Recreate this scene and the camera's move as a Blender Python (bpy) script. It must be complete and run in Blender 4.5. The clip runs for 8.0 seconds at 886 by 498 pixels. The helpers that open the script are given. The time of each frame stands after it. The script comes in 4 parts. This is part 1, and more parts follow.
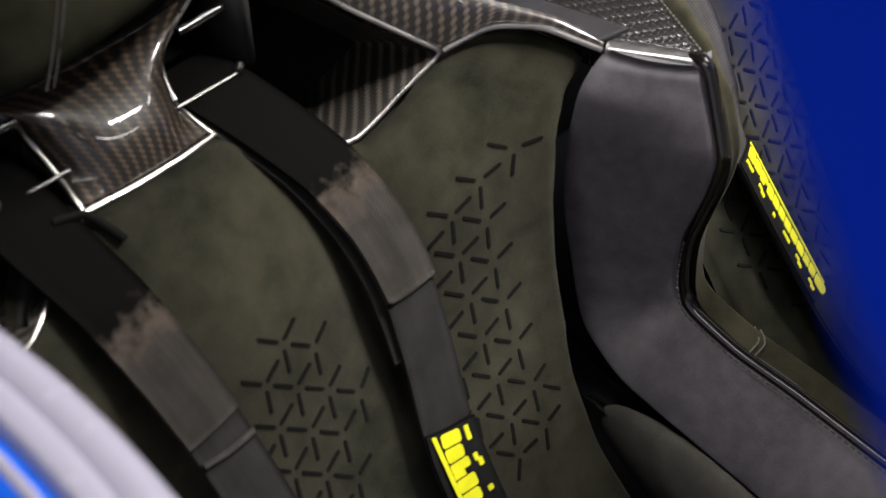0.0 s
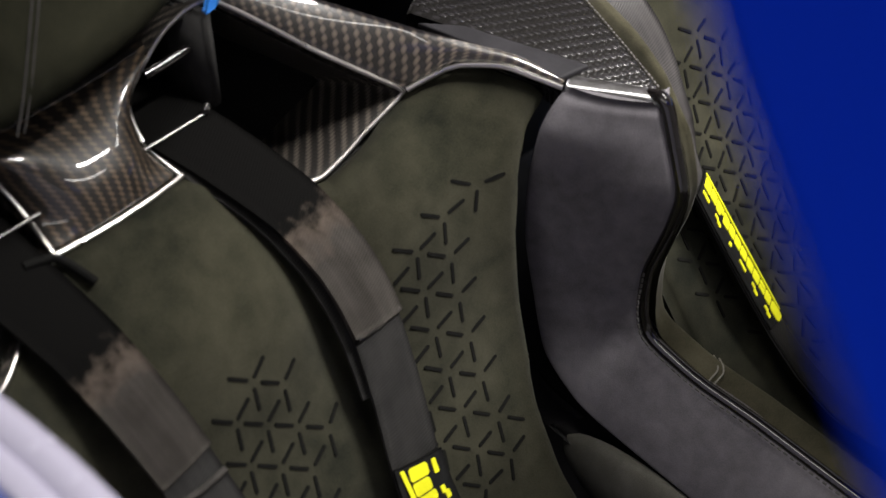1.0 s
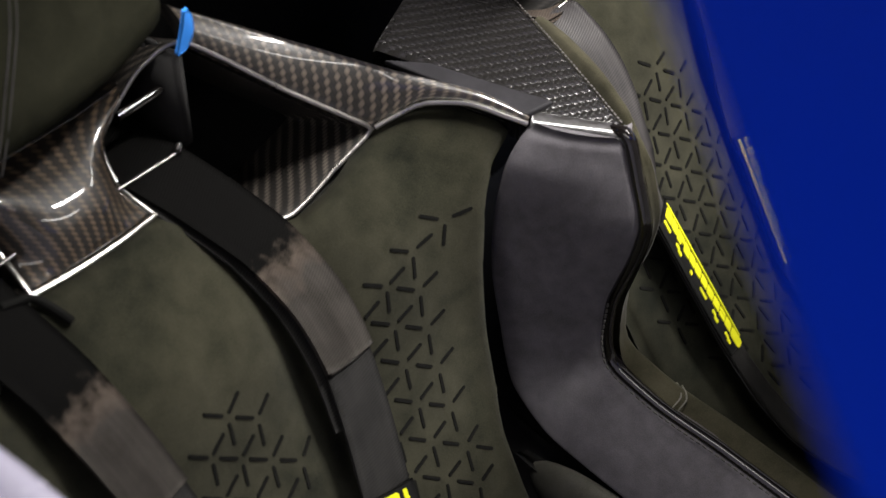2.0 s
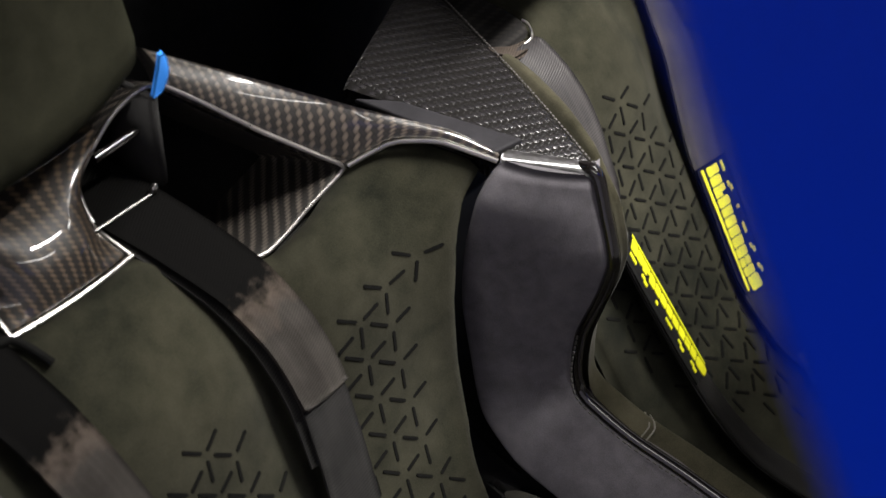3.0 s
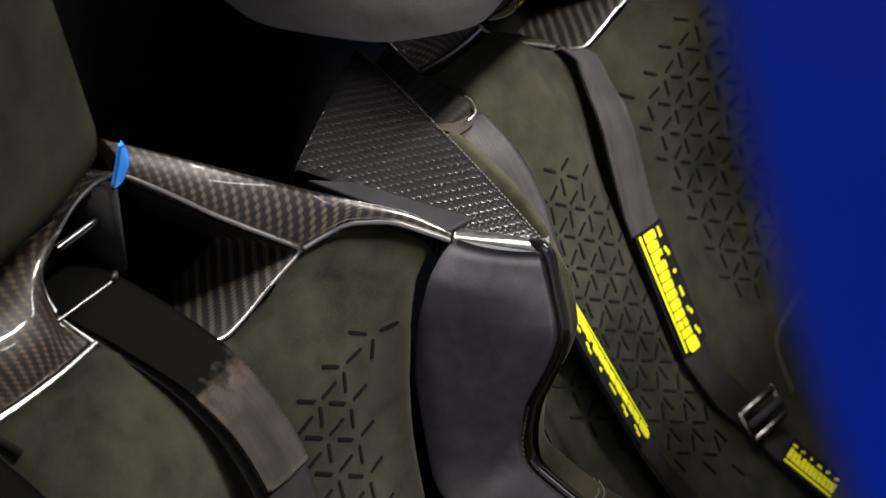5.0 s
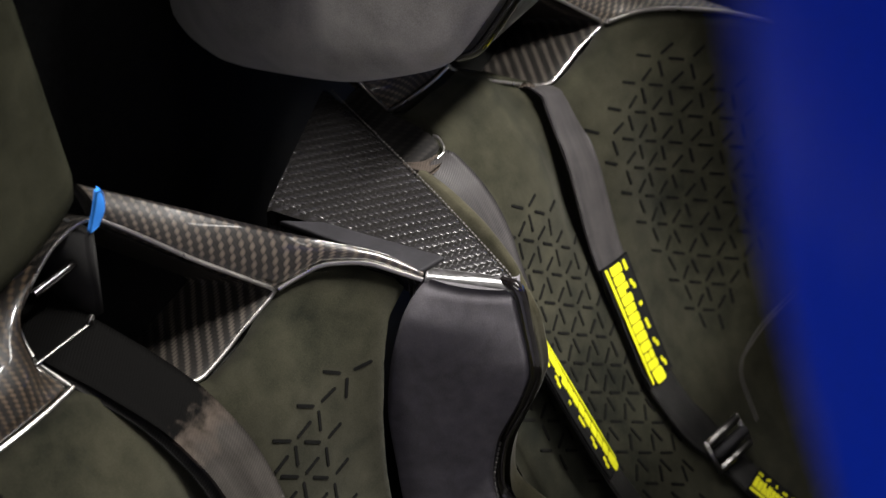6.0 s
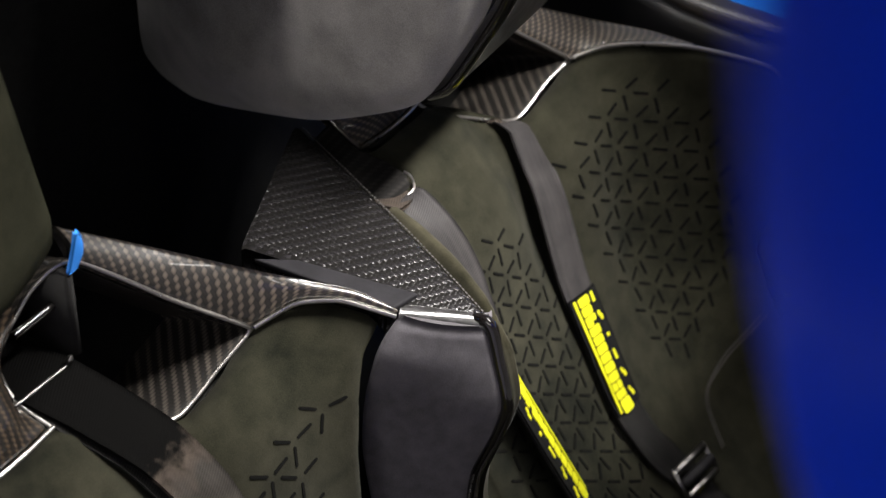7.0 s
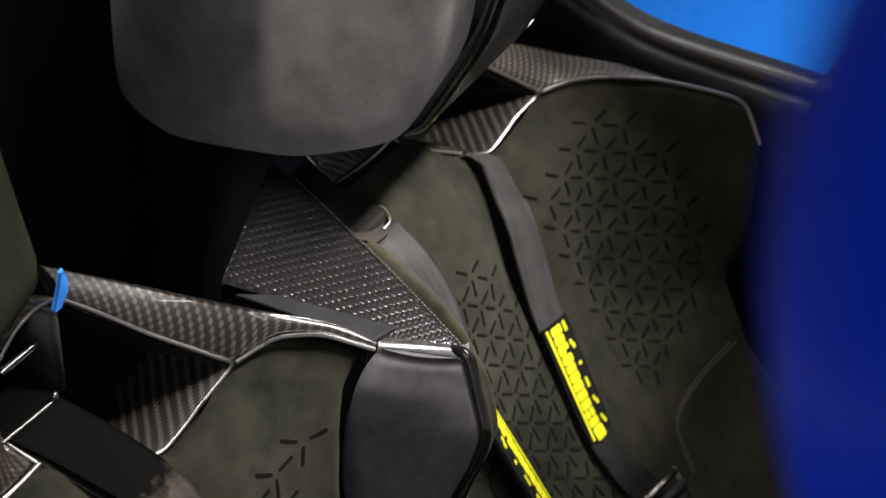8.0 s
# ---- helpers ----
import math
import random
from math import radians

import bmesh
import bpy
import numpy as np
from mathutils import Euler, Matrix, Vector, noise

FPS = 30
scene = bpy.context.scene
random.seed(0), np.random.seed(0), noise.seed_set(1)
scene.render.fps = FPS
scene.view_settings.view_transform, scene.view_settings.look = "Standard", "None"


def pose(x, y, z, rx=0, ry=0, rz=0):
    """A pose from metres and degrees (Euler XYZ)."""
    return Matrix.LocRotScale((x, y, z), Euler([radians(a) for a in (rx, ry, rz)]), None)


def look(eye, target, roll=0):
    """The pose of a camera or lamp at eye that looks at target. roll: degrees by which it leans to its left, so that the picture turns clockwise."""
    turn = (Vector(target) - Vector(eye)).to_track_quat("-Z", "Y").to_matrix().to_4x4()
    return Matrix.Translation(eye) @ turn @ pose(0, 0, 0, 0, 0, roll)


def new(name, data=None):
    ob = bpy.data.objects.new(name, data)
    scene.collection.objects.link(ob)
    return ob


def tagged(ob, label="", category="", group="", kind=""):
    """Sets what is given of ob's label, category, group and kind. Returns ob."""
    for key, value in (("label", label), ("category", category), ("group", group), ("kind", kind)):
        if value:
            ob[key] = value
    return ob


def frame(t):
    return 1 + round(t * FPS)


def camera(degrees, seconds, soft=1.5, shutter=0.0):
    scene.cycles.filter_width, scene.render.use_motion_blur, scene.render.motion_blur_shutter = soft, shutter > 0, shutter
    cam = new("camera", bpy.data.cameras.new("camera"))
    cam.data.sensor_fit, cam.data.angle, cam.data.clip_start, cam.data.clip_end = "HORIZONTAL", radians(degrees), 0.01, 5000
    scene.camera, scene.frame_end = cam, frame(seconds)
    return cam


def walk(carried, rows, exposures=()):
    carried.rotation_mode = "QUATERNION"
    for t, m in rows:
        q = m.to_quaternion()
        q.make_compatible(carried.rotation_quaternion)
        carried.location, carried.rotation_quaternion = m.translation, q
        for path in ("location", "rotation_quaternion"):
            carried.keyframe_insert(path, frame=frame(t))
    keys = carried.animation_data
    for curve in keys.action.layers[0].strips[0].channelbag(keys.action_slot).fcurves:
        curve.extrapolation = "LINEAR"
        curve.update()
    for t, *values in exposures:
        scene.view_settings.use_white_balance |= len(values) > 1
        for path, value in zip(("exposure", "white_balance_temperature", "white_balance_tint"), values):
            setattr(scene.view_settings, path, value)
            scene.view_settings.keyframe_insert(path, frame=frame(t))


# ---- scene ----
cam = camera(30, 8.0)
PATH = [
    (0, (-0.5883, -0.7756, 1.501), (0.5036, 0.3071, 0.2222), -2.96),
    (0.5, (-0.5939, -0.7715, 1.515), (0.5238, 0.2905, 0.2411), -2.52),
    (1, (-0.6004, -0.7682, 1.5277), (0.5426, 0.2736, 0.2596), -2.10),
    (1.5, (-0.6083, -0.7663, 1.5419), (0.5582, 0.2566, 0.2797), -1.69),
    (3, (-0.6327, -0.7564, 1.5812), (0.6041, 0.2112, 0.3426), -0.56),
    (3.5, (-0.6397, -0.751, 1.5931), (0.6185, 0.1998, 0.363), -0.26),
    (4, (-0.647, -0.7437, 1.6049), (0.6339, 0.1888, 0.3845), 0.00),
    (4.5, (-0.6535, -0.7329, 1.6171), (0.6499, 0.1777, 0.4038), 0.45),
    (6, (-0.6719, -0.7126, 1.654), (0.6959, 0.1388, 0.4691), 1.46),
    (6.5, (-0.678, -0.7115, 1.6683), (0.7068, 0.1248, 0.4922), 1.67),
    (7, (-0.6875, -0.708, 1.6812), (0.7176, 0.1096, 0.5162), 1.98),
    (7.5, (-0.6982, -0.7055, 1.6931), (0.7266, 0.0953, 0.5404), 2.18),
    (8, (-0.7101, -0.7026, 1.705), (0.7328, 0.0821, 0.5638), 2.39),
]
walk(cam, [(t, look(eye, target, roll)) for t, eye, target, roll in PATH])

import functools

# lens: focus on the seats, the near door edge falls out of focus
cam.data.dof.use_dof, cam.data.dof.focus_distance, cam.data.dof.aperture_fstop = True, 1.5, 5.6

# ---------------------------------------------------------------- light
world = bpy.data.worlds.new("garage_air")
scene.world = world
world.use_nodes = True
world.node_tree.nodes["Background"].inputs[0].default_value = (0.68, 0.78, 1.0, 1)
world.node_tree.nodes["Background"].inputs[1].default_value = 0.14
scene.view_settings.exposure = 0.08


def area_lamp(name, place, sx, sy, watts, colour, spread=180):
    data = bpy.data.lights.new(name, "AREA")
    data.shape, data.size, data.size_y, data.energy, data.color = "RECTANGLE", sx, sy, watts, colour
    data.spread = radians(spread)
    ob = new(name, data)
    ob.matrix_world = pose(*place)
    return tagged(ob, "long white tube lamp under the ceiling", "lamp", "ceiling lamps")


LAMP = (1.0, 0.96, 0.92)
area_lamp("tube_lamp", (0.35, 0.10, 2.7), 1.2, 0.14, 18, LAMP, 130)
area_lamp("tube_lamp", (1.02, -0.88, 2.5, 8, 4), 0.9, 0.14, 50, LAMP, 74)
area_lamp("tube_lamp", (2.7, 0.0, 3.1), 0.30, 3.0, 65, LAMP)
area_lamp("tube_lamp", (-2.3, -1.1, 2.6), 0.30, 2.6, 18, LAMP)
area_lamp("tube_lamp", (0.9, -2.6, 3.1), 3.6, 0.12, 22, LAMP)


# ---------------------------------------------------------------- materials
def mat(name):
    m = bpy.data.materials.new(name)
    m.use_nodes = True
    nt = m.node_tree
    return m, nt, nt.nodes["Principled BSDF"]


def node(nt, kind, **inputs):
    n = nt.nodes.new(kind)
    for key, value in inputs.items():
        n.inputs[int(key[1:])].default_value = value
    return n


def link(nt, a, out, b, inp):
    nt.links.new(a.outputs[out], b.inputs[inp])


def math_node(nt, op, a, b=None):
    n = nt.nodes.new("ShaderNodeMath")
    n.operation = op
    for k, v in enumerate((a, b)):
        if v is None:
            continue
        if isinstance(v, (int, float)):
            n.inputs[k].default_value = v
        else:
            nt.links.new(v, n.inputs[k])
    return n.outputs[0]


def mottled(name, dark, light, scale, rough, bump=0.2, fine=900.0, sheen=0.0, spread=(0.36, 0.66), nap=0.0, spec=0.25, blot=0.25):
    """A napped or plain surface: large brushed patches, middle blotches and fine grain in colour and relief."""
    m, nt, b = mat(name)
    co = nt.nodes.new("ShaderNodeTexCoord")
    big = node(nt, "ShaderNodeTexNoise")
    big.inputs["Scale"].default_value, big.inputs["Detail"].default_value, big.inputs["Distortion"].default_value = scale, 6, 0.6
    mid = node(nt, "ShaderNodeTexNoise")
    mid.inputs["Scale"].default_value, mid.inputs["Detail"].default_value, mid.inputs["Distortion"].default_value = scale * 7, 5, 0.3
    small = node(nt, "ShaderNodeTexNoise")
    small.inputs["Scale"].default_value, small.inputs["Detail"].default_value = fine, 2
    for n in (big, mid, small):
        link(nt, co, "Object", n, "Vector")
    ramp = nt.nodes.new("ShaderNodeValToRGB")
    ramp.color_ramp.elements[0].position, ramp.color_ramp.elements[1].position = spread
    ramp.color_ramp.elements[0].color, ramp.color_ramp.elements[1].color = (*dark, 1), (*light, 1)
    mixed = math_node(nt, "ADD", math_node(nt, "MULTIPLY", big.outputs[0], 0.80 - blot), math_node(nt, "MULTIPLY", mid.outputs[0], blot))
    mixed = math_node(nt, "ADD", mixed, math_node(nt, "MULTIPLY", small.outputs[0], 0.20))
    nt.links.new(mixed, ramp.inputs[0])
    link(nt, ramp, 0, b, "Base Color")
    b.inputs["Roughness"].default_value = rough
    b.inputs["Specular IOR Level"].default_value = spec
    b.inputs["Sheen Weight"].default_value = sheen
    b.inputs["Sheen Roughness"].default_value = 0.5
    bp = nt.nodes.new("ShaderNodeBump")
    bp.inputs["Strength"].default_value, bp.inputs["Distance"].default_value = bump, 0.0006
    link(nt, small, 0, bp, "Height")
    wide = nt.nodes.new("ShaderNodeBump")
    wide.inputs["Strength"].default_value, wide.inputs["Distance"].default_value = nap, 0.01
    link(nt, big, 0, wide, "Height")
    link(nt, wide, 0, bp, "Normal")
    link(nt, bp, 0, b, "Normal")
    return m


def gloss(name, colour, rough, coat=0.0, metal=0.0):
    m, nt, b = mat(name)
    co = nt.nodes.new("ShaderNodeTexCoord")
    n = node(nt, "ShaderNodeTexNoise")
    n.inputs["Scale"].default_value, n.inputs["Detail"].default_value = 60, 4
    link(nt, co, "Object", n, "Vector")
    r = math_node(nt, "ADD", math_node(nt, "MULTIPLY", n.outputs[0], rough * 0.6), rough * 0.7)
    nt.links.new(r, b.inputs["Roughness"])
    b.inputs["Base Color"].default_value = (*colour, 1)
    b.inputs["Coat Weight"].default_value, b.inputs["Coat Roughness"].default_value = coat, 0.03
    b.inputs["Metallic"].default_value = metal
    return m


def carbon(name, tow, light=(0.064, 0.046, 0.033), coat=1.0, rough=0.45, turned=False, relief=(0.35, 0.0004), across=False):
    """Two-by-two twill in metres of the mesh's own UV map, under clear lacquer."""
    m, nt, b = mat(name)
    uv = nt.nodes.new("ShaderNodeUVMap")
    sep = nt.nodes.new("ShaderNodeSeparateXYZ")
    link(nt, uv, 0, sep, 0)
    u, v = sep.outputs[0], sep.outputs[1]
    if across:
        u, v = v, u
    if turned:
        u, v = math_node(nt, "MULTIPLY", math_node(nt, "ADD", u, v), 0.7071), math_node(nt, "MULTIPLY", math_node(nt, "SUBTRACT", u, v), 0.7071)
    u, v = math_node(nt, "DIVIDE", u, tow), math_node(nt, "DIVIDE", v, tow)
    both = math_node(nt, "ADD", math_node(nt, "FLOOR", u), math_node(nt, "FLOOR", v))
    step = math_node(nt, "FLOORED_MODULO", both, 4.0)
    warp = math_node(nt, "LESS_THAN", step, 1.5)
    # each float passes over two crossing tows: rounded across, arched along
    weft = math_node(nt, "SUBTRACT", 1.0, warp)
    fu, fv = math_node(nt, "FRACT", u), math_node(nt, "FRACT", v)
    arch = lambda x, k: math_node(nt, "POWER", math_node(nt, "SINE", math_node(nt, "MULTIPLY", x, math.pi)), k)  # noqa: E731
    over = math_node(nt, "MULTIPLY", arch(fu, 0.6), arch(math_node(nt, "MULTIPLY", math_node(nt, "ADD", step, fv), 0.5), 0.8))
    under = math_node(nt, "MULTIPLY", arch(fv, 0.6), arch(math_node(nt, "MULTIPLY", math_node(nt, "ADD", math_node(nt, "SUBTRACT", step, 2.0), fu), 0.5), 0.8))
    lump = math_node(nt, "ADD", math_node(nt, "MULTIPLY", warp, over), math_node(nt, "MULTIPLY", math_node(nt, "MULTIPLY", weft, under), 0.45))
    co = nt.nodes.new("ShaderNodeTexCoord")
    dirt = node(nt, "ShaderNodeTexNoise")
    dirt.inputs["Scale"].default_value, dirt.inputs["Detail"].default_value = 22, 4
    link(nt, co, "Object", dirt, "Vector")
    tone = math_node(nt, "ADD", math_node(nt, "MULTIPLY", warp, math_node(nt, "POWER", over, 0.7)), math_node(nt, "MULTIPLY", math_node(nt, "MULTIPLY", weft, under), 0.10))
    tone = math_node(nt, "MULTIPLY", tone, math_node(nt, "ADD", math_node(nt, "MULTIPLY", dirt.outputs[0], 0.9), 0.45))
    ramp = nt.nodes.new("ShaderNodeValToRGB")
    ramp.color_ramp.elements[0].color, ramp.color_ramp.elements[1].color = (0.008, 0.0075, 0.007, 1), (*light, 1)
    nt.links.new(tone, ramp.inputs[0])
    link(nt, ramp, 0, b, "Base Color")
    bp = nt.nodes.new("ShaderNodeBump")
    bp.inputs["Strength"].default_value, bp.inputs["Distance"].default_value = relief
    nt.links.new(lump, bp.inputs["Height"])
    link(nt, bp, 0, b, "Normal")
    b.inputs["Roughness"].default_value = rough
    b.inputs["Specular IOR Level"].default_value = 0.35
    b.inputs["Coat IOR"].default_value = 1.48
    b.inputs["Coat Weight"].default_value, b.inputs["Coat Roughness"].default_value = coat, 0.04
    return m


def webbing(name, dark, light, pitch, wear=None, rough=0.5):
    """Ribbed strap in metres of its UV map (first along, second across). wear: (place along, reach, colour) of a rubbed band, black before it."""
    m, nt, b = mat(name)
    uv = nt.nodes.new("ShaderNodeUVMap")
    sep = nt.nodes.new("ShaderNodeSeparateXYZ")
    link(nt, uv, 0, sep, 0)
    co = nt.nodes.new("ShaderNodeTexCoord")
    n = node(nt, "ShaderNodeTexNoise")
    n.inputs["Scale"].default_value, n.inputs["Detail"].default_value = 45, 5
    link(nt, co, "Object", n, "Vector")
    ribs = math_node(nt, "SINE", math_node(nt, "MULTIPLY", math_node(nt, "ADD", sep.outputs[0], math_node(nt, "MULTIPLY", sep.outputs[1], 0.35)), 2 * math.pi / pitch))
    cords = math_node(nt, "SINE", math_node(nt, "MULTIPLY", sep.outputs[1], 2 * math.pi / (pitch * 3.2)))
    h = math_node(nt, "ADD", math_node(nt, "MULTIPLY", ribs, 0.5), math_node(nt, "MULTIPLY", cords, 0.06))
    stretch = nt.nodes.new("ShaderNodeCombineXYZ")
    nt.links.new(math_node(nt, "MULTIPLY", sep.outputs[0], 9.0), stretch.inputs[0])
    nt.links.new(math_node(nt, "MULTIPLY", sep.outputs[1], 130.0), stretch.inputs[1])
    streak = node(nt, "ShaderNodeTexNoise")
    streak.inputs["Scale"].default_value, streak.inputs["Detail"].default_value = 1.0, 3
    link(nt, stretch, 0, streak, "Vector")
    t = math_node(nt, "ADD", math_node(nt, "MULTIPLY", h, 0.22), math_node(nt, "ADD", math_node(nt, "MULTIPLY", n.outputs[0], 0.5), math_node(nt, "MULTIPLY", streak.outputs[0], 0.5)))
    ramp = nt.nodes.new("ShaderNodeValToRGB")
    ramp.color_ramp.elements[0].position, ramp.color_ramp.elements[1].position = 0.25, 0.85
    ramp.color_ramp.elements[0].color, ramp.color_ramp.elements[1].color = (*dark, 1), (*light, 1)
    nt.links.new(t, ramp.inputs[0])
    colour = ramp.outputs[0]
    if wear:
        place, reach, tint = wear
        away = math_node(nt, "ABSOLUTE", math_node(nt, "SUBTRACT", math_node(nt, "ADD", sep.outputs[0], math_node(nt, "MULTIPLY", n.outputs[0], 0.05)), place + 0.025))
        amount = math_node(nt, "MAXIMUM", math_node(nt, "SUBTRACT", 1.0, math_node(nt, "DIVIDE", away, reach)), 0.0)
        mix = nt.nodes.new("ShaderNodeMix")
        mix.data_type = "RGBA"
        nt.links.new(amount, mix.inputs[0])
        nt.links.new(colour, mix.inputs[6])
        mix.inputs[7].default_value = (*tint, 1)
        rag = node(nt, "ShaderNodeTexNoise")
        rag.inputs["Scale"].default_value, rag.inputs["Detail"].default_value = 90, 6
        link(nt, co, "Object", rag, "Vector")
        past = math_node(nt, "ADD", math_node(nt, "MULTIPLY", math_node(nt, "SUBTRACT", math_node(nt, "ADD", sep.outputs[0], math_node(nt, "MULTIPLY", rag.outputs[0], 0.06)), place + 0.018), 32.0), 0.0)
        clear = nt.nodes.new("ShaderNodeClamp")
        nt.links.new(past, clear.inputs[0])
        worn = nt.nodes.new("ShaderNodeMix")
        worn.data_type = "RGBA"
        nt.links.new(clear.outputs[0], worn.inputs[0])
        worn.inputs[6].default_value = (0.003, 0.0029, 0.0028, 1)
        nt.links.new(mix.outputs[2], worn.inputs[7])
        colour = worn.outputs[2]
    nt.links.new(colour, b.inputs["Base Color"])
    bp = nt.nodes.new("ShaderNodeBump")
    bp.inputs["Strength"].default_value, bp.inputs["Distance"].default_value = 0.45, 0.0005
    nt.links.new(h, bp.inputs["Height"])
    link(nt, bp, 0, b, "Normal")
    b.inputs["Roughness"].default_value = rough
    b.inputs["Specular IOR Level"].default_value = 0.5 if rough < 0.4 else 0.10 if rough < 0.65 else 0.02
    return m


OLIVE = mottled("olive_suede", (0.0060, 0.0067, 0.0048), (0.032, 0.0307, 0.0205), 5, 0.95, 0.3, sheen=0.05, nap=0.45, spec=0.03, spread=(0.36, 0.63), blot=0.32)
DARK_OLIVE = mottled("dark_olive_suede", (0.0110, 0.0117, 0.0078), (0.037, 0.0365, 0.024), 6, 0.95, 0.25, nap=0.2, spec=0.03)
CHARCOAL = mottled("charcoal_suede", (0.068, 0.064, 0.070), (0.150, 0.141, 0.153), 9, 0.95, 0.3, sheen=0.06, nap=0.25, spec=0.06)
GREY_SUEDE = mottled("grey_suede", (0.15, 0.144, 0.13), (0.74, 0.70, 0.65), 4.5, 0.85, 0.2, sheen=0.4, nap=0.3, spec=0.08, spread=(0.34, 0.68), blot=0.12)
BLACK = mottled("black_trim", (0.020, 0.020, 0.021), (0.030, 0.030, 0.032), 20, 0.75, spec=0.04)
RUBBER = mottled("black_rubber", (0.014, 0.0135, 0.015), (0.026, 0.025, 0.028), 20, 0.6, spec=0.1)
HOLE = mottled("hole_lining", (0.018, 0.0176, 0.0172), (0.027, 0.0265, 0.026), 50, 0.8, spec=0.04)
# near-black that puts the shade of slots and perforations into the colour
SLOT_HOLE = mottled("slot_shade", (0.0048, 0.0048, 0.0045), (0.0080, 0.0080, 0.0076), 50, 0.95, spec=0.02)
CARBON = carbon("carbon_twill", 0.0036, (0.080, 0.056, 0.036), turned=True, across=True)
CARBON_DARK = carbon("dark_carbon_twill", 0.0032, (0.035, 0.032, 0.029), 0.25, 0.5, True)
CARBON_MATT = carbon("matt_carbon_twill", 0.0036, (0.020, 0.018, 0.016), 0.0, 0.65, True)
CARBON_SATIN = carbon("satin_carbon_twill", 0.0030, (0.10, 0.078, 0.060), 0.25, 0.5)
CARBON_SLOT = carbon("slot_carbon_twill", 0.0036, (0.070, 0.060, 0.050), 0.7, 0.45)
CARBON_BAND = carbon("band_carbon_twill", 0.0036, (0.090, 0.072, 0.057), 1.0, 0.4, True)
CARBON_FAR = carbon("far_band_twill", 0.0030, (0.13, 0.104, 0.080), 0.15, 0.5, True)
CARBON_FINE = carbon("carbon_twill_fine", 0.0044, (0.020, 0.0185, 0.0205), 0.0, 0.22, relief=(0.9, 0.0011))
CARBON_FINE.node_tree.nodes["Principled BSDF"].inputs["Specular IOR Level"].default_value = 0.9
CARBON_MATT.node_tree.nodes["Principled BSDF"].inputs["Specular IOR Level"].default_value = 0.08
CARBON_EDGE = carbon("edge_twill", 0.0044, (0.030, 0.028, 0.031), 1.0, 0.4, relief=(0.05, 0.0003))
# bright metal for thin tubes that draw highlights on carbon edges; also the bar clip
GLINT_METAL = gloss("glint_metal", (0.50, 0.48, 0.45), 0.3, 0.3, 1.0)
HIP_SUEDE = mottled("grey_olive_suede", (0.050, 0.049, 0.040), (0.11, 0.107, 0.09), 8, 0.95, 0.3, sheen=0.04, nap=0.3, spec=0.05)
# paler, browner olive for the console pad
PALE_OLIVE = mottled("pale_olive_suede", (0.016, 0.015, 0.009), (0.060, 0.055, 0.036), 7, 0.95, 0.3, sheen=0.04, nap=0.3, spec=0.05)
GLOSS_BLACK = gloss("lacquered_black", (0.006, 0.005, 0.005), 0.10, 1.0)
WEB = webbing("black_webbing", (0.006, 0.006, 0.006), (0.025, 0.024, 0.023), 0.0028)
# black webbing greyed for the gloss on the far belts' upper straps
WEB_SHEEN = webbing("sheen_webbing", (0.020, 0.019, 0.020), (0.055, 0.051, 0.050), 0.0026, None, 0.42)
WEB_BROWN = webbing("worn_webbing", (0.015, 0.0135, 0.012), (0.044, 0.040, 0.036), 0.0026, (0.195, 0.026, (0.085, 0.068, 0.055)), 0.75)
WEB_RUBBED = webbing("rubbed_webbing", (0.022, 0.018, 0.015), (0.085, 0.068, 0.056), 0.0026, None, 0.6)
WEB_FOLD = mottled("folded_webbing", (0.018, 0.017, 0.016), (0.042, 0.039, 0.036), 60, 0.8, spec=0.05)
PATCH = mottled("black_patch", (0.006, 0.006, 0.006), (0.011, 0.011, 0.011), 80, 0.8, spec=0.04)
YELLOW = mottled("yellow_print", (0.50, 0.495, 0.012), (0.64, 0.63, 0.02), 60, 0.5, spec=0.1)
# one car blue in copies: shaded for the near door, lit for sill and far door
SHADED_BLUE = gloss("shaded_blue_paint", (0.003, 0.050, 0.88), 0.25, 0.0)
SHADED_BLUE.node_tree.nodes["Principled BSDF"].inputs["Specular IOR Level"].default_value = 0.10
LIT_BLUE = gloss("lit_blue_paint", (0.01, 0.12, 0.75), 0.3, 0.6)
FAR_LIT_BLUE = gloss("far_lit_blue_paint", (0.02, 0.24, 0.95), 0.3, 0.5)
REFLECTED_BLUE = gloss("reflected_blue", (0.05, 0.30, 0.95), 0.25, 0.8)
SATIN_BLACK = gloss("satin_black", (0.016, 0.016, 0.0175), 0.35)
TAN_TRIM = gloss("brown_trim", (0.060, 0.050, 0.042), 0.5, 0.1)
SILVER = gloss("pale_trim", (0.38, 0.365, 0.46), 0.25, 0.5)
STEEL = gloss("dark_steel", (0.16, 0.155, 0.15), 0.35, 0.0, 1.0)
DIM_THREAD = mottled("grey_thread", (0.055, 0.052, 0.05), (0.08, 0.075, 0.07), 60, 0.8)
THREAD = mottled("pale_thread", (0.11, 0.105, 0.09), (0.16, 0.15, 0.13), 60, 0.8)
PLASTER = mottled("grey_wall", (0.36, 0.36, 0.38), (0.44, 0.44, 0.46), 1.5, 0.9)
CONCRETE = mottled("sealed_concrete", (0.28, 0.28, 0.285), (0.38, 0.38, 0.38), 2, 0.5)


# ---------------------------------------------------------------- mesh helpers
def empty(name, place, label, category, group="", kind=""):
    ob = new(name)
    ob.location = place
    return tagged(ob, label, category, group, kind)


